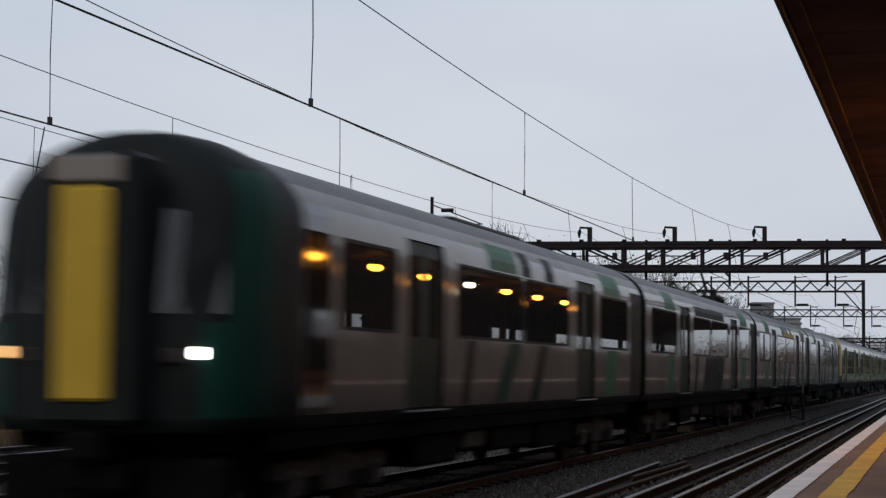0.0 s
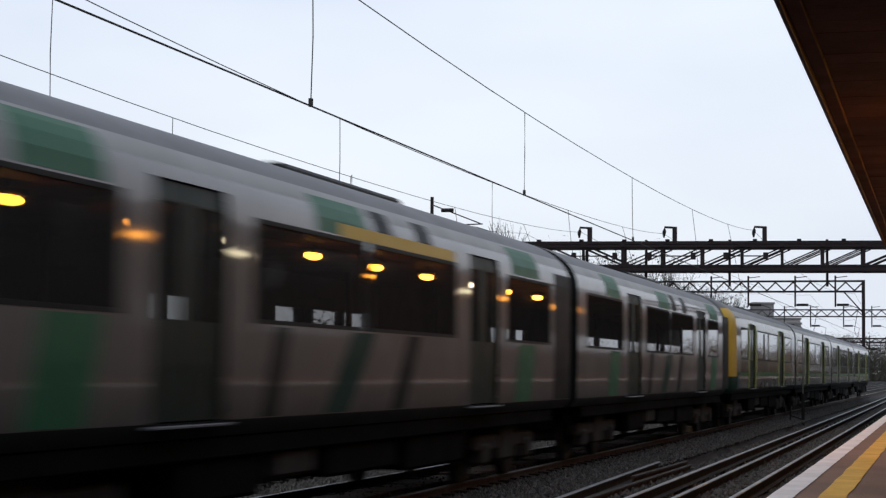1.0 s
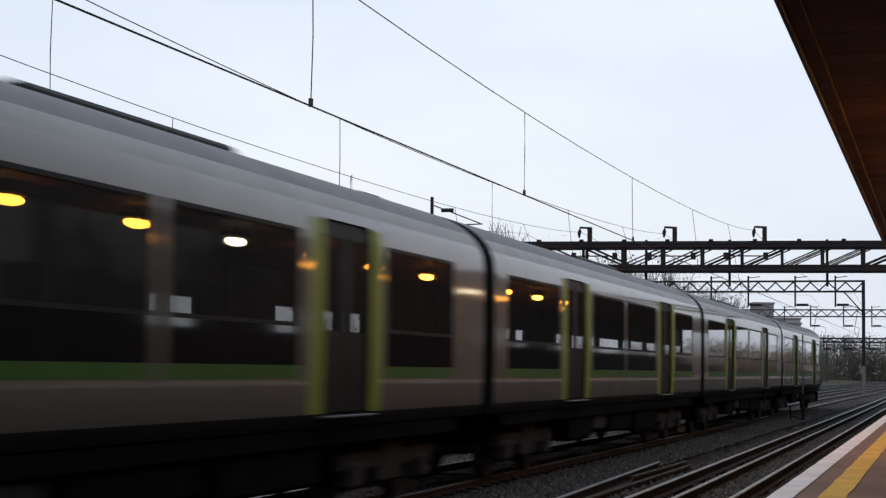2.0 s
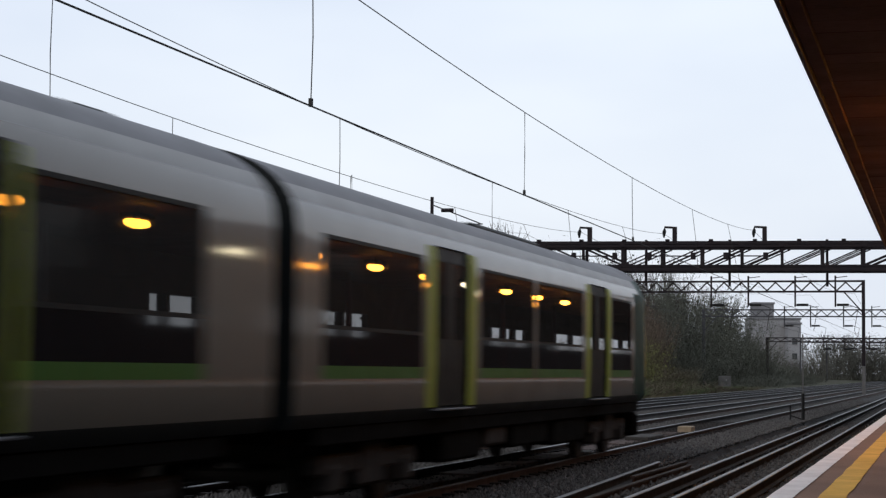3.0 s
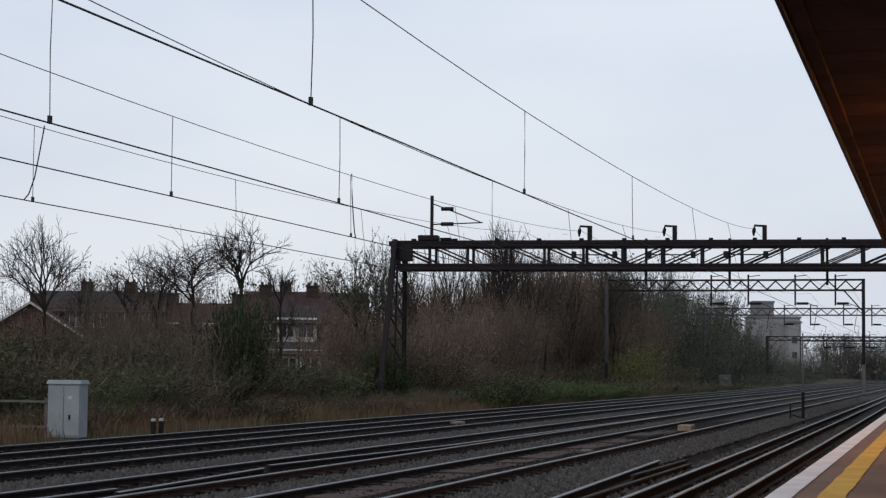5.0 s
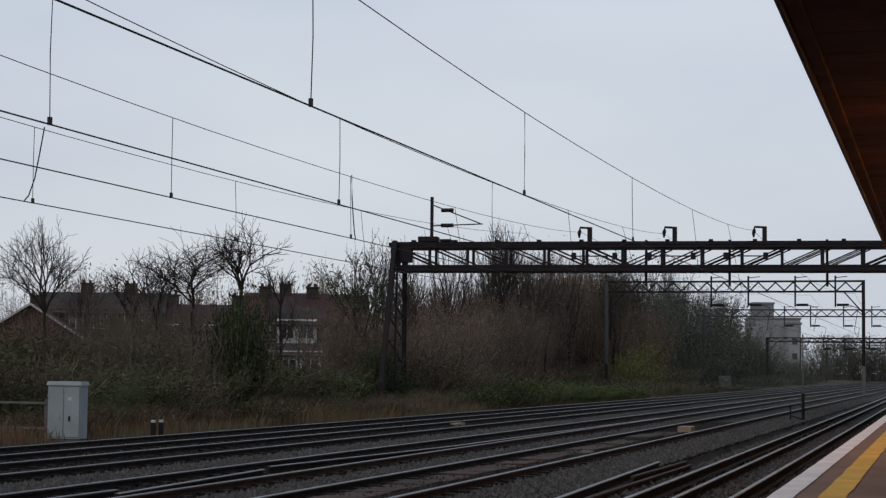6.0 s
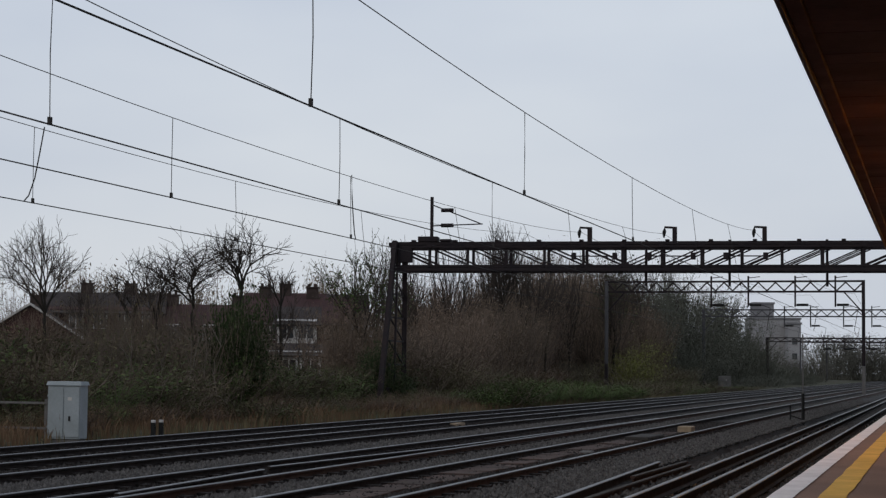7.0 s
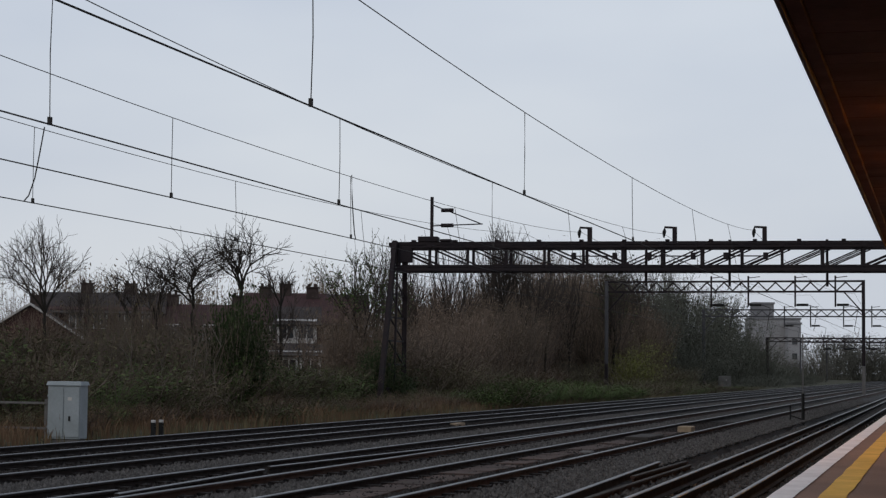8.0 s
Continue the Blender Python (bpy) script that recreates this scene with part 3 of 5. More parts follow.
portal(400.0, -26.8, -4.6, 7.1, 7.95, M_FARSTEEL, 0.32, 17)


def overhead_line(xc, xg, zl, drops, cz=4.72, r=0.010):
    """Messenger wire sagging between the gantries, level contact wire, droppers."""
    t = thing("overhead_line", "dark overhead wires with droppers above the track", "overhead wire", "overhead lines")
    spans = [(-95, -7), (-7, 79), (79, 142), (142, 205), (205, 268), (268, 331)]
    pts = []
    def z_at(y):
        a, b = next(s for s in spans if s[0] <= y <= s[1])
        sag = 0.00085 * ((b - a) / 2) ** 2
        k = (2 * y - a - b) / (b - a)
        return 7.73 - sag * (1 - k * k) + zl
    def x_at(y):
        return xc + (xg - xc) * max(0, min(1, (y - 36) / 43)) ** 2 if y < 79 else xg + (xc - xg) * min(1, (y - 79) / 60)
    for a, b in spans:
        n = 24
        pts += [(x_at(a + (b - a) * i / n), a + (b - a) * i / n, z_at(a + (b - a) * i / n)) for i in range(n)]
    bm = bmesh.new(); tube(bm, pts, r * 0.8, 5)
    part("messenger_wire", bm, M_WIRE, t)
    bm = bmesh.new(); tube(bm, [(xc, y, cz) for y in (-95, 0, 40, 79, 142, 205, 331)], r * 1.15, 5)
    part("contact_wire", bm, M_WIRE, t)
    for y in drops:
        bm = bmesh.new()
        tube(bm, [(x_at(y), y, z_at(y)), ((x_at(y) + xc) / 2 + random.uniform(-.02, .02), y, (z_at(y) + cz) / 2), (xc, y, cz)], r * 0.75, 4)
        d = part("dropper", bm, M_WIRE, t)
        bm = bmesh.new(); box(bm, xc - 0.02, xc + 0.02, y - 0.03, y + 0.03, cz - 0.01, cz + 0.09)
        part("clip", bm, M_WIRE, d)
    return t


overhead_line(W1, -8.4, 0.04, (9, 20.3, 31.5, 42.9, 54.3, 65.5))
overhead_line(W2, -12.3, -0.07, (10, 20.0, 30.9, 42.3, 52.1, 63.5), 4.55)
l3 = overhead_line(W3, -16.0, 0.03, (20, 30.8, 41.2, 51.5, 62.5))
l4 = overhead_line(W4, -18.6, 0.02, (21.0, 31.35, 41.6, 52, 63))
for t, x, y, dx in ((l4, W4, 31.75, -0.62), (l3, W3, 41.2, 0.3)):
    bm = bmesh.new()
    tube(bm, [(x, y, 6.25), (x + 0.03, y - 0.1 + dx * 0.2, 5.7), (x, y + dx * 0.55, 5.2), (x, y + dx * 0.9, 4.85), (x, y + dx * 1.2, 4.72)], 0.014, 5)
    part("jumper_cable", bm, M_WIRE, t)


# ---- the train: eight cars, each 21.4 m from coupling to coupling ----
WIN_Z0, WIN_Z1 = 1.97, 2.92
PROFILE = [(1.30, 0.98), (1.375, 1.12), (1.385, 1.47), (1.39, 1.60), (1.39, 1.97), (1.389, 2.45), (1.387, 2.92), (1.37, 3.08), (1.325, 3.20),
           (1.27, 3.29), (1.20, 3.37), (1.10, 3.455), (0.98, 3.535), (0.82, 3.61), (0.62, 3.68), (0.42, 3.725), (0.21, 3.75), (0.0, 3.758)]
DOORS = ((5.12, 6.64), (14.76, 16.28))


def half_x(z):
    for (x0, z0), (x1, z1) in zip(PROFILE, PROFILE[1:]):
        if z0 <= z <= z1:
            return x0 + (x1 - x0) * (z - z0) / (z1 - z0)
    return 1.3


def sheet(bm, y0, y1, z0, z1, side, out=0.0, mi=0, corner=0.0, shear=0.0):
    """A panel that follows the body side between two heights."""
    zs = [z0] + [z for _, z in PROFILE if z0 < z < z1] + [z1]
    rows = []
    for z in zs:
        k = shear * (z - z0) / (z1 - z0)
        rows.append([bm.verts.new((side * (half_x(z) + out), y + k, z)) for y in (y0, y1)])
    for a, b in zip(rows, rows[1:]):
        f = bm.faces.new((a[0], b[0], b[1], a[1]) if side < 0 else (a[0], a[1], b[1], b[0]))
        f.material_index = mi


def plate(y0, y1, z0, z1, side, out, thick=0.012, shear=0.0):
    """A thin raised plate with its four edges closed."""
    bm = bmesh.new()
    zs = [z0] + [z for _, z in PROFILE if z0 < z < z1] + [z1]
    lay = []
    for o in (out, out - thick):
        rows = []
        for z in zs:
            k = shear * (z - z0) / (z1 - z0)
            rows.append([bm.verts.new((side * (half_x(z) + o), y + k, z)) for y in (y0, y1)])
        lay.append(rows)
    f_, b_ = lay
    for a, b in zip(f_, f_[1:]):
        bm.faces.new((a[0], a[1], b[1], b[0]))
    for i in range(len(zs) - 1):
        for c in (0, 1):
            bm.faces.new((f_[i][c], f_[i + 1][c], b_[i + 1][c], b_[i][c]))
    for r in (0, -1):
        bm.faces.new((f_[r][0], f_[r][1], b_[r][1], b_[r][0]))
    bmesh.ops.recalc_face_normals(bm, faces=bm.faces[:])
    return bm


ME = {}


def shared(key, maker):
    """Alike parts of the cars share one mesh."""
    if key not in ME:
        bm = maker()
        ME[key] = bpy.data.meshes.new(key)
        bm.to_mesh(ME[key]); bm.free()
    return ME[key]


def put(name, key, maker, mat, parent, label="", at=None, smooth=False):
    fresh = key not in ME
    me = shared(key, maker)
    if fresh:
        for mm in (mat if isinstance(mat, (list, tuple)) else [mat]):
            me.materials.append(mm)
        if smooth:
            me.polygons.foreach_set("use_smooth", [True] * len(me.polygons))
    ob = new(name, me)
    ob.parent = parent
    if at is not None:
        ob.matrix_basis = at
    if label:
        tagged(ob, label)
    return ob


def body_mesh(windows, y0, y1, lm):
    """The shell: sides with real openings for windows, and the curved roof."""
    ybr = sorted({y0, y1, *[v for w in windows for v in w], *[v for d in DOORS for v in d]})
    bm = bmesh.new()
    verts = {}
    def vert(s, i, y):
        k = (s, i, y)
        if k not in verts:
            verts[k] = bm.verts.new((s * PROFILE[i][0], y, PROFILE[i][1]))
        return verts[k]
    top = len(PROFILE) - 1
    for s in (-1, 1):
        for i in range(top):
            zc = (PROFILE[i][1] + PROFILE[i + 1][1]) / 2
            for a, b in zip(ybr, ybr[1:]):
                yc = (a + b) / 2
                if WIN_Z0 - 0.01 < zc < WIN_Z1 + 0.01 and any(w[0] < yc < w[1] for w in windows):
                    continue
                if 1.12 < zc < 3.08 and any(d[0] < yc < d[1] for d in DOORS):
                    continue
                vs = [vert(s, i, a), vert(s, i, b), vert(s if i + 1 < top else 1, i + 1, b), vert(s if i + 1 < top else 1, i + 1, a)]
                f = bm.faces.new(vs if s > 0 else vs[::-1])
                f.smooth = True
                # index 1 above the windows is the band with the sky sheen painted in
                f.material_index = 2 if zc > 3.40 else 1 if zc > 3.2 else 5 if zc < 1.12 else 0
                if lm and 1.6 < zc < 2.92 and any(w[0] - 0.05 < yc < w[1] + 0.05 for w in windows):
                    f.material_index = 3
                if not lm and WIN_Z0 < zc < WIN_Z1 and windows[1][1] - 0.01 < yc < windows[2][0] + 0.01:
                    f.material_index = 3
                if lm and 1.47 < zc < 1.6 and any(w[0] - 0.05 < yc < w[1] + 0.05 for w in windows):
                    f.material_index = 4
    for y, flip in ((y0, False), (y1, True)):
        ring = [vert(1, i, y) for i in range(top)] + [vert(1, top, y)] + [vert(-1, i, y) for i in range(top - 1, -1, -1)]
        ring = [bm.verts.new(v.co) for v in ring]
        f = bm.faces.new(ring if not flip else ring[::-1]); f.material_index = 5
    fl = [vert(-1, 0, y0), vert(1, 0, y0), vert(1, 0, y1), vert(-1, 0, y1)]
    fl = [bm.verts.new(v.co) for v in fl]
    bm.faces.new([fl[0], fl[3], fl[2], fl[1]]).material_index = 5
    return bm


def interior_mesh():
    bm = bmesh.new()
    box(bm, -1.2, 1.2, 0.8, 20.6, 1.12, 1.18)
    box(bm, -1.15, 1.15, 0.8, 20.6, 3.0, 3.05)
    for y in (0.8, 4.9, 6.9, 14.5, 16.5, 19.2):
        box(bm, -1.2, -0.4, y - 0.03, y + 0.03, 1.15, 3.0)
        box(bm, 0.4, 1.2, y - 0.03, y + 0.03, 1.15, 3.0)
    return bm


def seat_mesh():
    bm = bmesh.new()
    box(bm, -0.5, 0.5, -0.25, 0.25, 0.3, 0.45, 0.04)
    box(bm, -0.5, 0.5, 0.2, 0.32, 0.3, 1.12, 0.04)
    return bm


def bogie(car, y):
    def frame_():
        bm = bmesh.new()
        for s in (-1, 1):
            box(bm, s * 1.02 - 0.09, s * 1.02 + 0.09, -1.75, 1.75, 0.45, 0.66, 0.03)
            box(bm, s * 1.02 - 0.12, s * 1.02 + 0.12, -0.45, 0.45, 0.28, 0.92, 0.04)
            for y_ in (-1.3, 1.3):
                box(bm, s * 1.02 - 0.13, s * 1.02 + 0.13, y_ - 0.2, y_ + 0.2, 0.26, 0.56, 0.04)
                tube(bm, [(s * 1.05, y_ * 0.72, 0.3), (s * 1.05, y_ * 0.60, 0.75)], 0.06, 8)
        box(bm, -0.95, 0.95, -0.3, 0.3, 0.5, 0.9)
        return bm
    b = put("bogie", "bogie", frame_, M_UNDERGREY, car, "grimy cast bogie frame", pose(0, y, 0))
    def air_():
        bm = bmesh.new()
        for s in (-1, 1):
            disc(bm, (s * 1.0, 0, 0.98), 0.26, 0.2, "z", 14)
        return bm
    put("air_spring", "air_spring", air_, M_BLACK, b)
    def wheels_():
        bm = bmesh.new()
        for s in (-1, 1):
            disc(bm, (s * 0.76, 0, 0), 0.42, 0.11, "x", 24)
            disc(bm, (s * 0.705, 0, 0), 0.445, 0.03, "x", 24)
            disc(bm, (s * 0.84, 0, 0), 0.14, 0.12, "x", 12)
        disc(bm, (0, 0, 0), 0.08, 1.5, "x", 10)
        return bm
    for y_ in (-1.3, 1.3):
        put("wheelset", "wheelset", wheels_, M_WHEEL, b, at=pose(0, y_, 0.42))


UNDERBOXES = ((6.0, 8.0, 0.42, -1), (8.3, 9.5, 0.5, -1), (9.9, 12.5, 0.36, -1), (12.8, 15.3, 0.46, -1), (6.1, 8.0, 0.4, 1), (8.3, 9.4, 0.52, 1), (9.8, 12.2, 0.45, 1), (12.6, 15.2, 0.38, 1))


def cab_end(car, lm, rear):
    """The rounded driving end, with its gangway door, windscreens and lamps; built at y = 0 facing -y."""
    m = pose(0, 20.9, 0, 0, 0, 180) if rear else pose(0, 0.5, 0)
    # plan: corner back at the side, nearly flat front
    plan = [(1.0, 1.15), (0.995, 0.45), (0.955, 0.05), (0.86, -0.18), (0.70, -0.30), (0.32, -0.37), (0.0, -0.38)]
    def shell():
        bm = bmesh.new()
        prof = PROFILE[:-1]
        rings = []
        for fx, y in plan[:-1]:
            ring = []
            for x, z in prof:
                lean = 0.0 if z < 2.0 else (z - 2.0) * 0.16 + max(0, z - 3.3) * 0.3
                ring.append((x * fx, y + lean * (1.15 - y) / 1.3, z + (0.05 - 0.16 * (1 - fx)) * min(1, max(0, z - 3.2) * 4) * (fx < 1)))
            rings.append(ring)
        left = [[bm.verts.new((-x, y, z)) for x, y, z in r] for r in rings]
        right = [[bm.verts.new((x, y, z)) for x, y, z in r] for r in rings]
        for grid, s in ((left, -1), (right, 1)):
            for j in range(len(grid) - 1):
                for i in range(len(prof) - 1):
                    f = bm.faces.new((grid[j][i], grid[j][i + 1], grid[j + 1][i + 1], grid[j + 1][i]))
                    z = (prof[i][1] + prof[i + 1][1]) / 2
                    f.smooth = True
                    f.material_index = 2 if z > 3.4 or (not lm and (j == 0 or j > 3 or z < 1.2 or j > 2 and z > 1.9)) else 1 if (lm and j in ((1, 2, 3) if rear else (0, 1, 2)) and z > 1.3) else 0
        for i in range(len(prof) - 1):
            f = bm.faces.new((left[-1][i], left[-1][i + 1], right[-1][i + 1], right[-1][i]))
            f.material_index = 2 if prof[i][1] > 3.3 or not lm else 0
        for j in range(len(left) - 1):
            bm.faces.new((left[j][-1], right[j][-1], right[j + 1][-1], left[j + 1][-1])).material_index = 2
            bm.faces.new((left[j][0], left[j + 1][0], right[j + 1][0], right[j][0]))
        bmesh.ops.recalc_face_normals(bm, faces=bm.faces[:])
        return bm
    main = M_DKGREEN
    c = put("cab", f"cab_{lm}{rear}", shell, [main, M_YELLOW, M_ROOF if lm else M_CHARCOAL], car, "rounded driving cab end", m, smooth=False)
    # gangway door column, standing further out where it is not coupled
    out = 0.15 if not lm and not rear else 0.0
    def gang():
        bm = bmesh.new()
        box(bm, -0.50, 0.50, -0.54 - out, -0.2, 1.05, 3.48, 0.05)
        return bm
    g = put("gangway", f"gangway{out}", gang, M_CHARCOAL, c, "black gangway surround")
    def door():
        bm = bmesh.new()
        box(bm, -0.26, 0.26, -0.60 - out, -0.53 - out, 1.26, 3.17, 0.03)
        return bm
    put("gangway_door", f"gangway_door{out}", door, M_YELLOW, c, "yellow gangway door")
    def head():
        bm = bmesh.new()
        box(bm, -0.36, 0.36, -0.57 - out, -0.53 - out, 3.21, 3.45, 0.02)
        return bm
    put("destination_box", f"destination_box{out}", head, M_GREYSIDE, c)
    for s in (-1, 1):
        def screen(s=s):
            bm = bmesh.new()
            vs = [bm.verts.new(v) for v in ((s * 0.56, -0.37, 2.05), (s * 1.16, -0.22, 2.05), (s * 1.10, -0.04, 2.98), (s * 0.56, -0.2, 3.0))]
            bk = [bm.verts.new(v.co + Vector((0, 0.06, 0))) for v in vs]
            bm.faces.new(vs); bm.faces.new(bk[::-1])
            for i in range(4):
                bm.faces.new((vs[i], bk[i], bk[(i + 1) % 4], vs[(i + 1) % 4]))
            bmesh.ops.recalc_face_normals(bm, faces=bm.faces[:])
            return bm
        put("windscreen", f"windscreen{s}", screen, M_GLASS, c, "dark raked windscreen")
        def wiper(s=s):
            bm = bmesh.new()
            bar(bm, (s * 0.7, -0.40, 2.05), (s * 1.0, -0.25, 2.6), 0.02)
            return bm
        put("wiper", f"wiper{s}", wiper, M_BLACK, c)
        def lamp(s=s):
            bm = bmesh.new()
            box(bm, s * 0.95 - 0.045, s * 0.95 + 0.045, -0.36, -0.15, 1.64, 1.75, 0.02)
            return bm
        put("head_lamp", f"head_lamp{s}", lamp, M_BLACK if rear else (M_HEADLAMP if s > 0 else M_MARKER), c, "" if rear else "lit head lamp") if not lm or rear else None
        def lamp2(s=s):
            bm = bmesh.new()
            box(bm, s * 0.70 - 0.08, s * 0.70 + 0.08, -0.41, -0.15, 1.60, 1.74, 0.02)
            return bm
        put("tail_lamp", f"tail_lamp{s}", lamp2, M_UNDERGREY, c)
    def coupler():
        bm = bmesh.new()
        box(bm, -0.2, 0.2, -0.7, 0.6, 0.72, 1.0, 0.05)
        box(bm, -0.33, 0.33, -0.5, 0.0, 0.45, 0.7, 0.04)
        box(bm, -1.15, 1.15, -0.15, 0.15, 0.28, 0.75, 0.06)
        return bm
    if not lm and not rear:
        put("coupler_cover", "coupler_cover", lambda: boxed(-0.30, 0.18, -0.62, -0.3, 0.24, 0.31, bevel=0.02), M_LIME, c, "lime cover below the coupler")
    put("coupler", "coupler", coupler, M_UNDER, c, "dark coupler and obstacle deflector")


def livery_panels(car, lm, kind):
    """Painted panels laid on the body sides: door surrounds, blocks and slanting stripes."""
    rows = []
    if lm:
        for a, b in DOORS:
            rows += [("door_surround", a - 0.36, a - 0.02, 1.12, 3.06, 0, M_LIME), ("door_surround", b + 0.02, b + (0.12 if kind == 2 and a > 10 else 0.36), 1.12, 3.06, 0, M_LIME)]
    else:
        rows += [("livery_block", 8.9, 10.5, 2.94, 3.30, 0, M_TRGREEN), ("livery_block", 10.8, 11.4, 2.94, 3.30, 0, M_CHARCOAL),
                 ("livery_block", 12.4, 13.0, 2.94, 3.30, 0, M_CHARCOAL), ("livery_block", 17.1, 18.8, 2.94, 3.34, 0, M_TRGREEN),
                 ("livery_block", 2.9, 4.3, 2.94, 3.34, 0, M_TRGREEN),
                 ("livery_stripe", 9.2, 9.95, 1.13, 1.95, 0.85, M_DKGREEN), ("livery_stripe", 11.4, 11.95, 1.13, 1.95, 0.6, M_CHARCOAL),
                 ("livery_block", 17.3, 18.3, 1.13, 1.95, 0.25, M_TRGREEN), ("livery_block", 3.1, 4.05, 1.13, 1.95, 0.25, M_TRGREEN),
                 ("livery_block", 19.9, 21.08, 1.13, 3.1, 0, M_CHARCOAL), ("livery_block", 7.5, 7.9, 1.13, 1.95, 0.3, M_CHARCOAL)]
        if kind == 1:
            rows = [r for r in rows if r[1] not in (8.9, 9.2, 10.8, 12.4)]
            rows += [("livery_block", 9.0, 12.8, 1.13, 1.95, 0.5, M_CHARCOAL), ("livery_block", 7.6, 13.2, 2.94, 3.18, 0, M_CHARCOAL)]
        if kind == 2:
            rows += [("first_class_band", 9.6, 14.0, 2.925, 3.06, 0, M_YELLOW)]
    for s in (-1, 1):
        for name, a, b, z0, z1, sh, m in rows:
            if kind == "cab_front" and b < 4.6:
                continue
            key = f"{name}{a:.2f}{b:.2f}{z0:.2f}{s}{lm}"
            put(name, key, lambda a=a, b=b, z0=z0, z1=z1, sh=sh, s=s: plate(a, b, z0, z1, s, 0.004 if "block" in name or "stripe" in name else 0.006, 0.02, sh), m, car)


def train_car(lm, cab=None, kind=0, pantograph=False):
    """One car; local y runs from its front coupling (0) to its rear one (21.4)."""
    words = ("pale grey electric train car with black band and lime doors" if lm else
             "grey electric train car with green and charcoal livery blocks")
    car = thing("train_car", words, "train car", "cars of the passing train")
    y0, y1 = 0.30, 21.10
    wins = [(1.05, 4.57), (7.25, 10.42), (10.62, 14.1), (16.75, 18.85)] if cab == "rear" else \
           [(2.75, 4.7), (7.25, 10.8), (11.0, 14.1), (16.8, 19.6)] if cab == "front" else \
           [(1.05, 4.57), (7.25, 10.42), (10.62, 14.1), (16.8, 19.6)]
    if lm and kind == 2:
        wins[3] = (16.42, 19.5)
    if cab == "front":
        y0 = 1.65
    if cab == "rear":
        y1 = 19.75
    put("body", f"body{lm}{cab}{lm and kind == 2}", lambda: body_mesh(wins, y0, y1, lm), [M_PALESIDE if lm else M_GREYSIDE, M_CANT_SHEEN, M_ROOF, M_BLACKBAND, M_LMGREEN, M_CHARCOAL], car,
        "pale grey painted body shell" if lm else "grey painted body shell")
    for i, (a, b) in enumerate(wins):
        for s in (-1, 1):
            w = put("window", f"window{a}{b}{s}", lambda: plate(a + 0.012, b - 0.012, WIN_Z0 + 0.012, WIN_Z1 - 0.012, s, -0.006, 0.02), M_GLASS, car, "dark tinted window")
            def rim():
                bm = bmesh.new()
                for ya, yb, za, zb in ((a, a + 0.05, WIN_Z0, WIN_Z1), (b - 0.05, b, WIN_Z0, WIN_Z1), (a, b, WIN_Z0, WIN_Z0 + 0.04), (a, b, WIN_Z1 - 0.04, WIN_Z1)):
                    q = plate(ya, yb, za, zb, s, 0.003, 0.03)
                    me = bpy.data.meshes.new("tmp"); q.to_mesh(me); q.free(); bm.from_mesh(me); bpy.data.meshes.remove(me)
                return bm
            put("window_frame", f"rim{a}{b}{s}", rim, M_CHARCOAL, w)
    dm = M_CHARCOAL if lm else M_DOORGREEN
    for a, b in DOORS:
        mid = (a + b) / 2
        for s in (-1, 1):
            for c, d in ((a + 0.02, mid - 0.01), (mid + 0.01, b - 0.02)):
                def leaf():
                    bm = bmesh.new()
                    for ya, yb, za, zb in ((c, c + 0.16, 1.13, 3.07), (d - 0.16, d, 1.13, 3.07), (c + 0.16, d - 0.16, 1.13, 1.95), (c + 0.16, d - 0.16, 2.9, 3.07)):
                        q = plate(ya, yb, za, zb, s, -0.03, 0.035)
                        me = bpy.data.meshes.new("tmp"); q.to_mesh(me); q.free(); bm.from_mesh(me); bpy.data.meshes.remove(me)
                    return bm
                dr = put("door", f"door{c:.2f}{s}{lm}", leaf, dm, car, "dark sliding door leaf")
                put("door_window", f"dwin{c:.2f}{s}", lambda: plate(c + 0.165, d - 0.165, 1.955, 2.895, s, -0.035, 0.02), M_GLASS, dr)
            def step():
                bm = bmesh.new()
                box(bm, min(s * 1.34, s * 1.45), max(s * 1.34, s * 1.45), a - 0.02, b + 0.02, 1.075, 1.10, 0.006)
                return bm
            put("door_step", f"step{a}{s}", step, M_ROOF, car, "pale door step edge")
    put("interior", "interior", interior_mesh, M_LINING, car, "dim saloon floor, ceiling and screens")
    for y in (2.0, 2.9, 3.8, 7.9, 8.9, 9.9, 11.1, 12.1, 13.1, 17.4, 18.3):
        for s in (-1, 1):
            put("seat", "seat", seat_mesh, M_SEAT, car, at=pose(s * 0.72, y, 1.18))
    livery_panels(car, lm, "cab_front" if cab == "front" else kind)
    def gutter():
        bm = bmesh.new()
        for s in (-1, 1):
            bar(bm, (s * 1.275, y0, 3.23), (s * 1.275, y1, 3.23), 0.03)
        return bm
    put("gutter", f"gutter{cab}", gutter, M_ROOF, car)
    def solebar():
        bm = bmesh.new()
        for s in (-1, 1):
            box(bm, s * 1.22 - 0.06, s * 1.22 + 0.06, 1.2, 20.2, 0.78, 0.985, 0.02)
        box(bm, -1.1, 1.1, 0.6, 20.8, 0.82, 0.975)
        return bm
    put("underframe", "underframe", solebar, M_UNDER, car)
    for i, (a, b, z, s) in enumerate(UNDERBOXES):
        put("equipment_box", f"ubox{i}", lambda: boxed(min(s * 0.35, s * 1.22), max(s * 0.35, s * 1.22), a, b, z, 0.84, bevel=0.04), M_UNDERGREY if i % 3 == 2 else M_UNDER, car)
    bogie(car, 3.5)
    bogie(car, 17.9)
    def pod():
        bm = bmesh.new()
        box(bm, -0.5, 0.5, 10.2, 14.6, 3.66, 3.785, 0.04)
        return bm
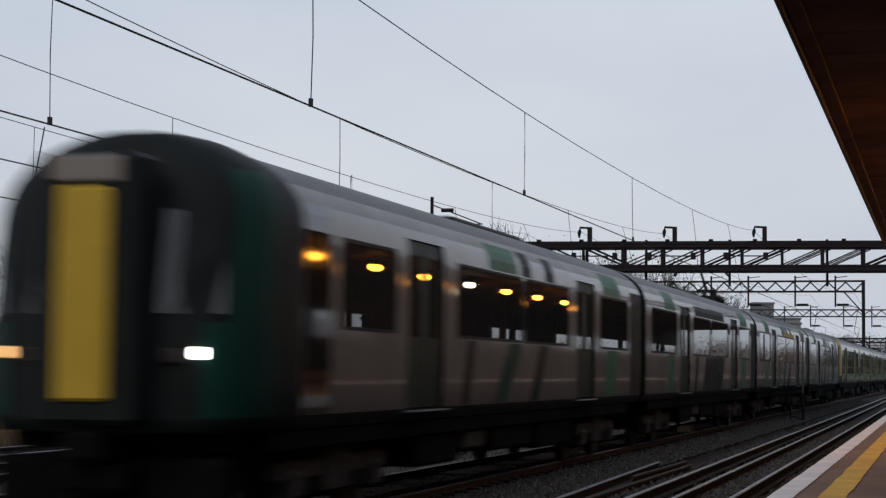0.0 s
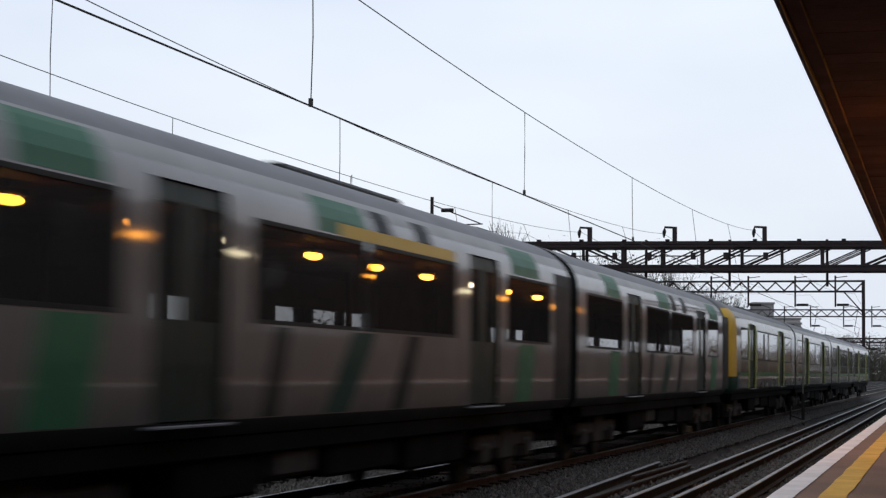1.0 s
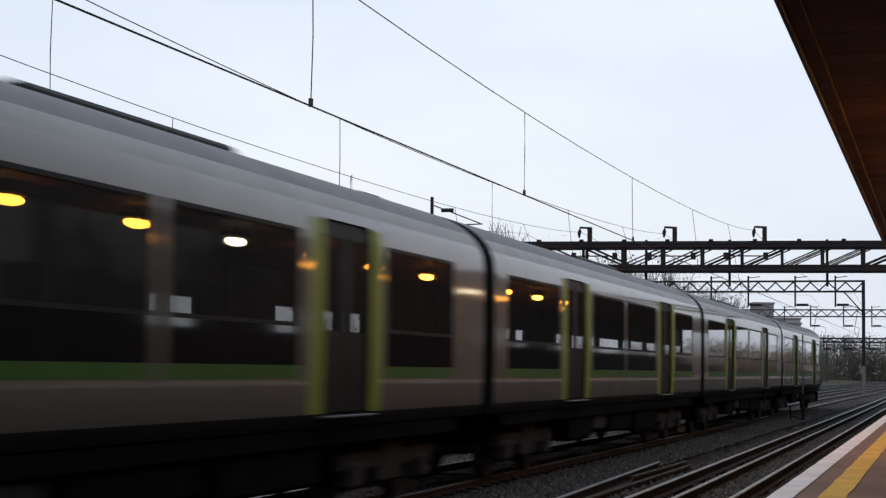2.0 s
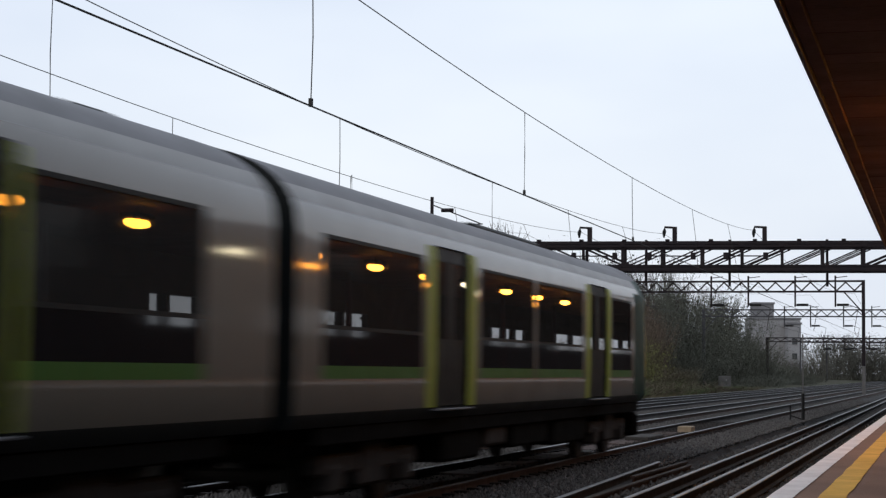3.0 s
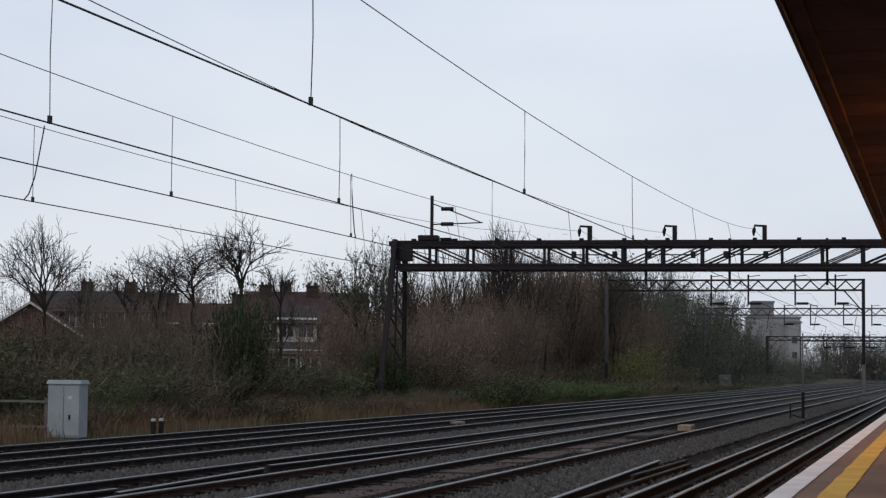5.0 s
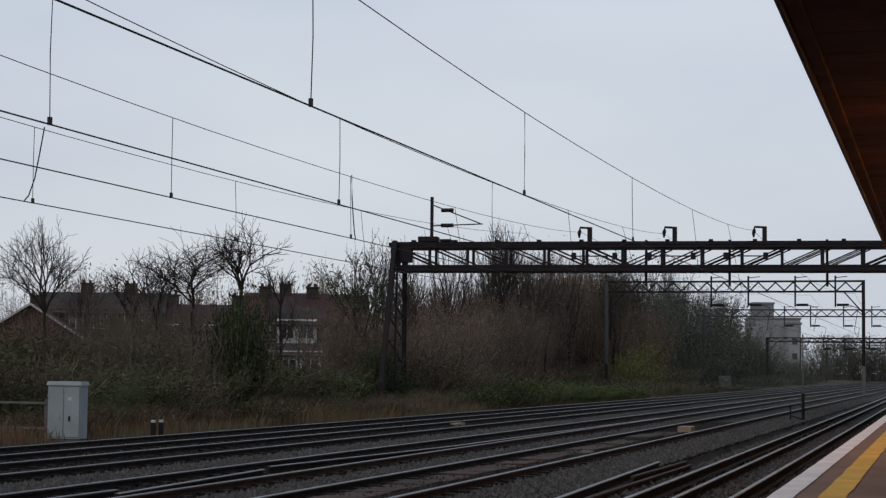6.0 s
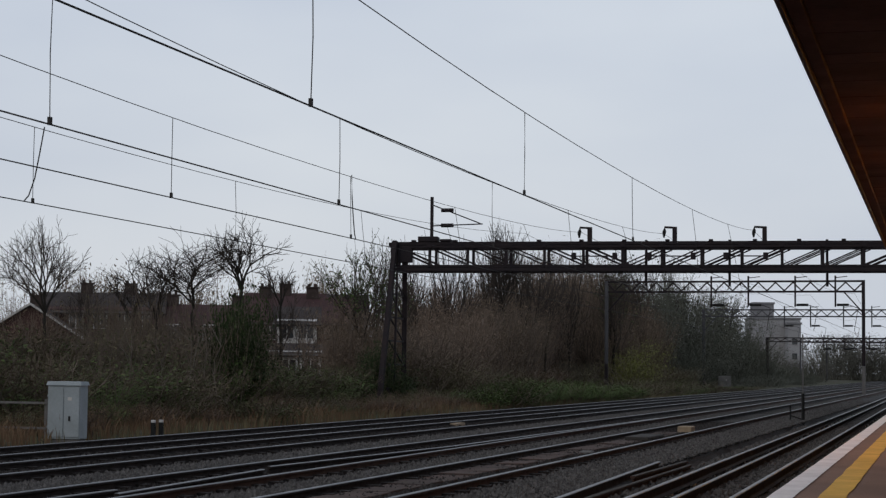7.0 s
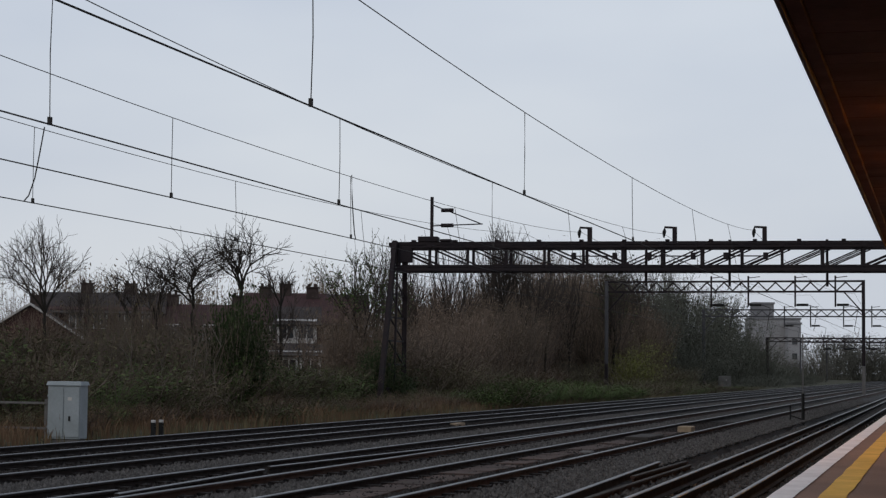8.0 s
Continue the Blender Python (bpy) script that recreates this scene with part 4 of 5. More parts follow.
    put("roof_hatch", "roof_hatch", lambda: boxed(-0.4, 0.4, 18.9, 19.8, 3.66, 3.775, bevel=0.04), M_CHARCOAL, car)
    put("roof_pod", "roof_pod", pod, M_CHARCOAL, car, "dark low roof equipment pod")
    def bellows():
        bm = bmesh.new()
        for i in range(3):
            box(bm, -0.55, 0.55, 0.0 + i * 0.10, 0.07 + i * 0.10, 1.1, 3.25, 0.02)
        return bm
    if cab != "front":
        put("gangway_bellows", "bellows", bellows, M_BLACK, car)
    if cab != "rear":
        put("gangway_bellows", "bellows", bellows, M_BLACK, car, at=pose(0, 21.09, 0))
    if cab:
        cab_end(car, lm, cab == "rear")
        if lm and cab == "rear":
            for s in (-1, 1):
                put("cab_side_panel", f"csp{s}", lambda: plate(19.2, 19.72, 1.13, 3.1, s, 0.006, 0.02), M_DKGREEN, car, "dark green cab side")
        if lm and cab == "front":
            for s in (-1, 1):
                put("cab_side_panel", f"cspf{s}", lambda: plate(1.68, 2.3, 1.13, 1.6, s, 0.006, 0.02), M_DKGREEN, car)
        if not lm and cab == "front":
            for s in (-1, 1):
                put("cab_side_panel", f"cspg{s}", lambda: plate(1.68, 2.45, 1.13, 3.2, s, 0.006, 0.02), M_BLACKBAND, car, "glossy black cab side")
    if pantograph:
        def base():
            bm = bmesh.new()
            for s in (-0.5, 0.5):
                bar(bm, (s, 15.6, 3.86), (s, 17.4, 3.86), 0.08)
                for y in (15.7, 17.3):
                    disc(bm, (s, y, 3.79), 0.06, 0.16, "z", 8)
            bar(bm, (-0.5, 16.9, 3.88), (0.5, 16.9, 3.88), 0.10)
            box(bm, -0.5, 0.5, 16.9, 18.2, 3.74, 3.88, 0.04)
            for y in (17.4, 17.8, 18.1):
                disc(bm, (0.2, y, 3.95), 0.06, 0.2, "z", 8)
            return bm
        p = put("pantograph", "panto", base, M_BLACK, car, "raised black pantograph on the roof", pose(0, 2.5, 0))
        def lower():
            bm = bmesh.new()
            tube(bm, [(0, 16.9, 3.9), (0, 17.55, 4.12)], [0.07, 0.05], 8)
            bar(bm, (-0.3, 17.55, 4.12), (0.3, 17.55, 4.12), 0.05)
            return bm
        put("lower_arm", "panto_low", lower, M_BLACK, p)
        def upper():
            bm = bmesh.new()
            tube(bm, [(0, 17.55, 4.12), (0, 16.35, 4.62)], [0.05, 0.035], 8)
            return bm
        put("upper_arm", "panto_up", upper, M_BLACK, p)
        def headbow():
            bm = bmesh.new()
            for dy in (-0.16, 0.16):
                tube(bm, [(-0.82, 16.35 + dy, 4.50), (-0.72, 16.35 + dy, 4.63), (-0.5, 16.35 + dy, 4.68), (0.5, 16.35 + dy, 4.68), (0.72, 16.35 + dy, 4.63), (0.82, 16.35 + dy, 4.50)], 0.028, 6)
            for x in (-0.4, 0.4):
                bar(bm, (x, 16.19, 4.65), (x, 16.51, 4.65), 0.04)
            return bm
        put("collector_head", "panto_head", headbow, M_BLACK, p)
    return car


CARS = []
for unit in (0, 1):
    for i in range(4):
        c = train_car(bool(unit), "front" if i == 0 else "rear" if i == 3 else None, kind=i, pantograph=(i == 1 and unit == 0))
        CARS.append((c, unit * 85.6 + i * 21.4))


# ---- trackside things ----
def relay_cabinet(m, w, d, h, label, paint):
    t = thing("relay_cabinet", label, "cabinet", "trackside cabinets", at=m)
    part("body", boxed(-w / 2, w / 2, -d / 2, d / 2, 0, h, bevel=0.012), paint, t)
    bm = bmesh.new()
    vs = box(bm, -w / 2 - 0.03, w / 2 + 0.03, -d / 2 - 0.04, d / 2 + 0.03, h, h + 0.09)
    for v in bm.verts:
        if v.co.z > h + 0.05:
            v.co.x *= 0.95; v.co.y *= 0.86
    part("lid", bm, paint, t)
    for x0, x1 in ((-w / 2 + 0.02, -0.008), (0.008, w / 2 - 0.02)):
        dr = part("door", boxed(x0, x1, -d / 2 - 0.02, -d / 2 - 0.001, 0.05, h - 0.04, bevel=0.005), paint, t)
        for z in (0.2, 0.78):
            part("hinge", boxed(x0 - 0.015, x0 + 0.015, -d / 2 - 0.03, -d / 2 - 0.018, h * z, h * z + 0.06), paint, dr)
        if x0 < -0.2:
            continue
        part("handle", boxed(x0 + 0.12, x0 + 0.16, -d / 2 - 0.045, -d / 2 - 0.02, h * 0.34, h * 0.43), M_BLACK, dr, "black handle")
    part("plate", boxed(0.1, 0.2, -d / 2 - 0.026, -d / 2 - 0.02, h * 0.72, h * 0.78), M_TRIM, t, "small white number plate")
    part("base", boxed(-w / 2 + 0.03, w / 2 - 0.03, -d / 2 + 0.03, d / 2 - 0.03, -0.5, 0.01), M_PALEPOST, t)
    return t


relay_cabinet(pose(-19.87, 38.2, -0.11, 0, 0, 5), 0.80, 0.46, 1.24, "weathered grey steel relay cabinet beside the tracks", M_CABINET)
relay_cabinet(pose(-24.3, 199, -0.2, 0, 0, 10), 1.3, 0.6, 1.35, "dull grey relay cabinet beside the far tracks", M_PALEPOST)

fence = thing("fence", "low pale rail fence beside the relay cabinet", "fence")
for i in range(6):
    bm = boxed(-0.05, 0.05, -0.05, 0.05, -0.5, 0.80)
    s = part("post", bm, M_PALEPOST, fence); s.location = (-20.5 - i * 1.5, 38.4 + i * 0.1, 0)
for z in (0.12, 0.71):
    bm = bmesh.new()
    bar(bm, (-20.3, 38.3, z), (-28.5, 38.85, z), 0.05)
    part("rail", bm, M_PALEPOST, fence)

for x, y in ((-18.9, 40.8), (-18.85, 41.15)):
    m = thing("marker_post", "short white marker post at the track edge", "marker post", "marker posts", at=pose(x, y, -0.4))
    part("post", boxed(-0.05, 0.05, -0.05, 0.05, 0, 0.62, bevel=0.008), M_BLACK, m)
    part("cap", boxed(-0.05, 0.05, -0.04, 0.04, 0.5, 0.68, bevel=0.01), M_TRIM, m, "white painted cap")

post = thing("lamp_post", "slender grey post standing in the cess", "post", at=pose(-5.35, 67, -0.5))
bm = bmesh.new(); tube(bm, [(0, 0, 0), (0, 0, 1.35)], 0.06, 8)
part("base_tube", bm, M_BLACK, post)
bm = bmesh.new(); tube(bm, [(0, 0, 1.35), (0, 0, 3.5)], 0.027, 8)
part("shaft", bm, M_PALEPOST, post)
bm = bmesh.new(); bar(bm, (0, 0, 0.4), (-0.45, 0, 0.55), 0.05); bar(bm, (-0.45, 0, -0.05), (-0.45, 0, 0.9), 0.06)
part("stay", bm, M_BLACK, post)

for (x, y, w, d, h, z, m, lab) in ((-7.42, 51.8, 0.4, 0.7, 0.20, -0.16, M_TAN, "ochre equipment box between the rails"),
                                   (-7.55, 45.4, 0.6, 2.2, 0.10, -0.12, M_SLEEPER, "dull concrete trough lid between the rails"),
                                   (-14.76, 53.7, 0.3, 0.9, 0.14, -0.18, M_TAN, "pale tan box lying between the tracks"),
                                   (-9.81, 26.8, 0.16, 0.9, 0.06, -0.16, M_PALEPOST, "small pale block lying on the ballast"),
                                   (-7.4, 37.2, 0.25, 0.4, 0.09, -0.17, M_PALEPOST, "small pale block lying on the ballast"),
                                   (-5.4, 105.0, 0.4, 0.9, 0.2, -0.45, M_TAN, "tan box lying in the cess")):
    t = tagged(part("track_box", boxed(-w / 2, w / 2, -d / 2, d / 2, 0, h, bevel=0.02), m), lab, "box")
    t.matrix_world = pose(x, y, z, 0, 0, random.uniform(-3, 3))

# brown boards covering the cables between the rails of the near main line
for i in range(34):
    y = 20.6 + i * 0.9
    b = tagged(part("cable_board", boxed(-0.30, 0.30, -0.445, 0.445, 0, 0.045, bevel=0.008), M_BOARD), "dirty brown board lying between the rails", "board", "cable boards")
    b.matrix_world = pose(T1 - 0.30 + R0.uniform(-0.02, 0.02), y, -0.15 + R0.uniform(-0.012, 0.012), R0.uniform(-0.6, 0.6), R0.uniform(-1, 1), R0.uniform(-0.5, 0.5))


# ---- houses behind the scrub ----
def house(m, w, d, eaves, ridge, wall, roof, gable_front=False, label="", win=3, chim=(0.15, 0.85), upper=3.7):
    t = thing("house", label, "house", "houses beyond the railway", at=m)
    part("wall", boxed(-w / 2, w / 2, -d / 2, d / 2, -1, eaves), wall, t)
    bm = bmesh.new()
    o = 0.35
    if gable_front:
        a = [(-w / 2 - o, -d / 2 - o, eaves - 0.2), (0, -d / 2 - o, ridge), (w / 2 + o, -d / 2 - o, eaves - 0.2)]
        b = [(x, d / 2 + o, z) for x, _, z in a]
    else:
        a = [(-w / 2 - o, -d / 2 - o, eaves - 0.2), (-w / 2 - o, 0, ridge), (-w / 2 - o, d / 2 + o, eaves - 0.2)]
        b = [(w / 2 + o, y, z) for _, y, z in a]
    A = [bm.verts.new(v) for v in a]; B = [bm.verts.new(v) for v in b]
    A2 = [bm.verts.new((v[0], v[1], v[2] - 0.22)) for v in a]; B2 = [bm.verts.new((v[0], v[1], v[2] - 0.22)) for v in b]
    for i in (0, 1):
        bm.faces.new((A[i], A[i + 1], B[i + 1], B[i])); bm.faces.new((A2[i], A2[i + 1], B2[i + 1], B2[i]))
        bm.faces.new((A[i], A[i + 1], A2[i + 1], A2[i])); bm.faces.new((B[i], B[i + 1], B2[i + 1], B2[i]))
    for i in (0, 2):
        bm.faces.new((A[i], B[i], B2[i], A2[i]))
    bmesh.ops.recalc_face_normals(bm, faces=bm.faces[:])
    rf = part("roof", bm, roof, t)
    bm = bmesh.new()
    if gable_front:
        tri = [bm.verts.new(v) for v in ((-w / 2, -d / 2, eaves), (w / 2, -d / 2, eaves), (0, -d / 2, ridge - 0.25))]
        tb = [bm.verts.new(v.co + Vector((0, d, 0))) for v in tri]
    else:
        tri = [bm.verts.new(v) for v in ((-w / 2, -d / 2, eaves), (-w / 2, d / 2, eaves), (-w / 2, 0, ridge - 0.25))]
        tb = [bm.verts.new(v.co + Vector((w, 0, 0))) for v in tri]
    bm.faces.new(tri); bm.faces.new(tb[::-1])
    for i in range(3):
        bm.faces.new((tri[i], tri[(i + 1) % 3], tb[(i + 1) % 3], tb[i]))
    part("gable", bm, wall, t)
    if gable_front:
        bm = bmesh.new()
        for s in (-1, 1):
            bar(bm, (s * (w / 2 + o), -d / 2 - o - 0.03, eaves - 0.25), (0, -d / 2 - o - 0.03, ridge - 0.05), 0.10, 0.16)
        part("barge_board", bm, M_TRIM, t, "white barge boards")
    else:
        bm = bmesh.new()
        bar(bm, (-w / 2 - o, -d / 2 - o - 0.06, eaves - 0.25), (w / 2 + o, -d / 2 - o - 0.06, eaves - 0.25), 0.09)
        part("gutter", bm, M_PALEPOST, t)
    for k in chim:
        cx = -w / 2 + k * w
        zt = ridge + 0.65
        c = part("chimney", boxed(cx - 0.48, cx + 0.48, -0.4, 0.4, ridge - 1.5, zt, bevel=0.05), M_CHIMNEY, t)
        part("chimney_cap", boxed(cx - 0.55, cx + 0.55, -0.47, 0.47, zt, zt + 0.12), M_CHIMNEY, c)
        for j in (-0.28, 0.24):
            bm = bmesh.new(); tube(bm, [(cx + j, 0, zt + 0.12), (cx + j, 0, zt + 0.36)], [0.13, 0.1], 8)
            part("chimney_pot", bm, M_CHIMNEY, c)
    for fl in (1.0, upper):
        if fl + 1.3 > eaves + 0.3:
            continue
        for i in range(win):
            cx = -w / 2 + (i + 0.5) * w / win
            wd = part("window", boxed(cx - 0.55, cx + 0.55, -d / 2 - 0.06, -d / 2 + 0.02, fl, fl + 1.3), M_TRIM, t, "white window frame")
            for j in (-0.26, 0.26):
                part("pane", boxed(cx + j - 0.21, cx + j + 0.21, -d / 2 - 0.075, -d / 2 - 0.062, fl + 0.1, fl + 1.2), M_PANE, wd)
    return t


house(pose(-68.4, 126, 0, 0, 0, 22), 7.4, 8, 3.9, 6.3, M_WALLRED, M_SLATE, True, "gabled house with white barge boards", 2, (0.5,))
house(pose(-66.6, 134, 0, 0, 0, 22), 9.5, 8, 6.1, 7.6, M_WALLRED, M_SLATE, False, "red brick terraced house with white windows", 5, (0.35, 0.72), upper=4.55)
house(pose(-63.6, 124, 0, 0, 0, 20), 5.0, 3, 3.1, 3.6, M_RENDER, M_SLATE, False, "low white rendered back wall behind branches", 3, ())
house(pose(-58.5, 136, 0, 0, 0, 27), 8.5, 8, 4.8, 6.7, M_WALLRED, M_TILE, False, "red brick terraced house with a tiled roof", 3, (0.18, 0.8))
house(pose(-53.2, 140, 0, 0, 0, 18), 6.0, 8, 5.2, 7.8, M_WALLRED, M_TILE, False, "red brick terraced house with a tiled roof", 3, (0.5,))
house(pose(-49.2, 133, 0, 0, 0, 20), 7.0, 8, 5.2, 7.2, M_WALLRED, M_TILE, False, "terraced house with a red tiled roof", 3, (0.1, 0.62))
house(pose(-47.3, 127, 0, 0, 0, 20), 2.9, 5, 5.1, 6.2, M_RENDER, M_SLATE, False, "white rendered back addition with dark windows", 2, ())
house(pose(-51.8, 147, 0, 0, 0, 20), 6.0, 7, 6.0, 8.0, M_FARDARK, M_SLATE, False, "grey rendered house with a slate roof", 3, ())
house(pose(-46.0, 122, 0, 0, 0, 20), 4.6, 3, 2.8, 3.4, M_RENDER, M_SLATE, False, "low white rendered outbuilding", 3, ())


def block(m, w, d, h, wall, label, nx, nz):
    t = thing("far_building", label, "building", "far buildings", at=m)
    part("wall", boxed(-w / 2, w / 2, -d / 2, d / 2, -2, h), wall, t)
    part("roof", boxed(-w / 2 - 0.2, w / 2 + 0.2, -d / 2 - 0.2, d / 2 + 0.2, h, h + 0.4), M_FARDARK, t)
    for i in range(nx):
        for j in range(nz):
            cx, z = -w / 2 + (i + 0.5) * w / nx, 1.5 + j * 3.0
            part("window", boxed(cx - 0.5, cx + 0.5, -d / 2 - 0.05, -d / 2 + 0.02, z, z + 1.2), M_PANE, t)
    return t


block(pose(-37.0, 385, 0, 0, 0, 12), 10.5, 9, 12.8, M_FARWALL, "pale plain block beyond the far tracks", 0, 0)
block(pose(-39.9, 392, 0, 0, 0, 12), 4.4, 6, 16.3, M_FARDARK, "grey water tower block behind the pale building", 0, 0)
block(pose(-32.2, 378, 0, 0, 0, 12), 2.6, 6, 11.6, M_FARWALL, "narrow pale annex beside the far block", 1, 3)


# ---- vegetation ----
def crown_lines(rng, limbs, depth, up):
    """Forking, curving branch lines of a bare crown that starts at the origin: (points, thickness from, to, level)."""
    out = []
    def grow(p, d, length, r, level):
        pts = [p]
        bend = Vector((rng.gauss(0, 0.10), rng.gauss(0, 0.10), up * (0.10 if level < 3 else 0.03)))
        for k in range(3):
            d = (d + bend + Vector((rng.gauss(0, 0.07), rng.gauss(0, 0.07), rng.gauss(0, 0.04)))).normalized()
            pts.append(pts[-1] + d * length / 3)
        out.append((pts, r, r * 0.62, level))
        if level >= depth:
            return
        spots = (0.5, 0.8, 1.0, 1.0) if level else (0.55, 0.8, 1.0, 1.0)
        turn = rng.uniform(0, math.tau)
        for k, f in enumerate(spots):
            if level > 1 and rng.random() < 0.22:
                continue
            q = pts[3] if f == 1.0 else pts[int(f * 3)].lerp(pts[int(f * 3) + 1], f * 3 - int(f * 3))
            turn += 2.2 + rng.uniform(-0.5, 0.5)
            side = d.orthogonal().normalized()
            side = Matrix.Rotation(turn, 3, d) @ side
            ang = rng.uniform(0.28, 0.55) if f == 1.0 else rng.uniform(0.5, 0.85)
            nd = (d * math.cos(ang) + side * math.sin(ang) + Vector((0, 0, 0.08 * up))).normalized()
            grow(q, nd, length * (rng.uniform(0.66, 0.9) if f == 1.0 else rng.uniform(0.5, 0.75)), r * (0.64 if f == 1.0 else 0.5), level + 1)
    for k in range(limbs):
        a = k * math.tau / limbs + rng.uniform(-0.4, 0.4)
        t = rng.uniform(0.2, 0.95) if k else 0.1
        grow(Vector((0, 0, rng.uniform(-0.25, 0.05))), Vector((math.cos(a) * t, math.sin(a) * t, 1)).normalized(), rng.uniform(0.8, 1.1), 1.0, 0)
    return out


def line_mesh(vs, fs, pts, ra, rb, sides):
    k0, n = len(vs), len(pts) - 1
    for i, q in enumerate(pts):
        t = (pts[min(i + 1, n)] - pts[max(i - 1, 0)]).to_track_quat("Z", "Y").to_matrix()
        r = ra + (rb - ra) * i / n
        for s in range(sides):
            a = s * math.tau / sides
            vs.append(tuple(q + t @ Vector((math.cos(a) * r, math.sin(a) * r, 0))))
    for i in range(n):
        for s in range(sides):
            fs.append((k0 + i * sides + s, k0 + i * sides + (s + 1) % sides, k0 + (i + 1) * sides + (s + 1) % sides, k0 + (i + 1) * sides + s))


def bare_tree(m, height, width, seed, label, leaves=0, fork=0.55, limbs=5, depth=4, fine=0.0082):
    """A trunk that forks at a share of its height into a rounded fan of bare branches."""
    rng = random.Random(seed)
    t = thing("tree", label, "tree", "bare winter trees", at=m)
    lines = crown_lines(rng, limbs, depth, 0.6)
    tips = [p for l in lines for p in l[0]]
    zf = height * fork
    kz = (height - zf) / max(p.z for p in tips)
    far = sorted(math.hypot(p.x, p.y) for p in tips)
    kx = width / 2 / far[int(len(far) * 0.90)]
    trunk, crown = ([], []), ([], [])
    r0 = height * 0.0072
    base = [Vector((rng.gauss(0, 0.04), rng.gauss(0, 0.04), zf * k)) if k else Vector((0, 0, -0.4)) for k in (0, 0.3, 0.62, 0.9)] + [Vector((0, 0, zf))]
    line_mesh(*trunk, base, r0 * 1.7, r0 * 1.1, 8)
    ends = []
    for pts, ra, rb, level in lines:
        q = [Vector((p.x * kx, p.y * kx, zf + p.z * kz)) for p in pts]
        tgt = trunk if level == 0 else crown
        line_mesh(*tgt, q, max(r0 * ra, fine), max(r0 * rb, fine * 0.8), 6 if level == 0 else 4 if level == 1 else 3)
        if level > 1:
            ends += q[1:]
    part_of("trunk", from_lists("trunk", *trunk), M_BARK, t)
    part_of("crown", from_lists("crown", *crown), M_TWIG, t)
    if leaves:
        vs, fs = [], []
        for i in range(leaves):
            p = rng.choice(ends) + Vector((rng.gauss(0, .03), rng.gauss(0, .03), rng.gauss(0, .03)))
            leaf(vs, fs, p, rng.uniform(0.05, 0.10), rng)
        part_of("foliage", from_lists("foliage", vs, fs), M_BRAMBLE, t)
    return t


def leaf(vs, fs, p, s, rng):
    a = Vector((rng.gauss(0, 1), rng.gauss(0, 1), rng.gauss(0, 1))).normalized()
    b = a.orthogonal().normalized()
    k = len(vs)
    vs += [tuple(p - a * s), tuple(p + b * s * 0.45), tuple(p + a * s), tuple(p - b * s * 0.45)]
    fs.append((k, k + 1, k + 2, k + 3))


def shrub_lists(seed, stems, leaves, size, upright, twiggy):
    """A thicket about one metre across and high: thin forking stems and small leaves with an uneven top."""
    rng = random.Random(seed)
    sv, sf, lv, lf = [], [], [], []
    tips = []
    for i in range(stems):
        a = rng.uniform(0, math.tau); r0 = rng.uniform(0, 0.3)
        p = Vector((math.cos(a) * r0, math.sin(a) * r0, 0))
        d = Vector((math.cos(a) * rng.uniform(0, 0.5), math.sin(a) * rng.uniform(0, 0.5), upright)).normalized()
        L = rng.uniform(0.55, 1.08)
        pts = [p]
        for k in range(4):
            d = (d + Vector((rng.gauss(0, 0.16), rng.gauss(0, 0.16), 0.03))).normalized()
            pts.append(pts[-1] + d * L / 4)
        forks = [(pts, 0.0075)]
        for k in range(3):
            q = pts[rng.randint(1, 3)]
            e = (d + Vector((rng.gauss(0, 0.5), rng.gauss(0, 0.5), 0.2))).normalized()
            forks.append(([q, q + e * 0.14, q + e * 0.26 + Vector((0, 0, 0.05))], 0.0045))
        for pl, r in forks:
            k0 = len(sv)
            for j, q in enumerate(pl):
                rr = r * (1 - 0.75 * j / (len(pl) - 1))
                sv += [tuple(q + Vector((rr, 0, 0))), tuple(q + Vector((-rr * 0.5, rr * 0.87, 0))), tuple(q + Vector((-rr * 0.5, -rr * 0.87, 0)))]
            for j in range(len(pl) - 1):
                for s in range(3):
                    sf.append((k0 + j * 3 + s, k0 + j * 3 + (s + 1) % 3, k0 + j * 3 + 3 + (s + 1) % 3, k0 + j * 3 + 3 + s))
            tips.append(pl)
    for i in range(leaves):
        pl = rng.choice(tips)
        j = rng.randint(0, len(pl) - 2)
        q = pl[j].lerp(pl[j + 1], rng.random()) + Vector((rng.gauss(0, 0.06), rng.gauss(0, 0.06), rng.gauss(0, 0.05)))
        q.z = max(q.z, 0.0)
        if rng.random() < twiggy:
            d = Vector((rng.gauss(0, 1), rng.gauss(0, 1), rng.gauss(0.6, 0.8))).normalized()
            w = d.orthogonal().normalized() * size * 0.13
            L = size * rng.uniform(2.2, 5.0)
            k = len(lv)
            lv += [tuple(q - w), tuple(q + w), tuple(q + d * L)]
            lf.append((k, k + 1, k + 2))
        else:
            leaf(lv, lf, q, size * rng.uniform(0.6, 1.4), rng)
    return (sv, sf), (lv, lf)


def shrub_kind(seed, stems, leaves, size, upright, mat, twiggy=0.0):
    s, l = shrub_lists(seed, stems, leaves, size, upright, twiggy)
    a = from_lists("shrub_stems", *s); a.materials.append(M_STEM)
    b = from_lists("shrub_leaves", *l); b.materials.append(mat)
    return a, b


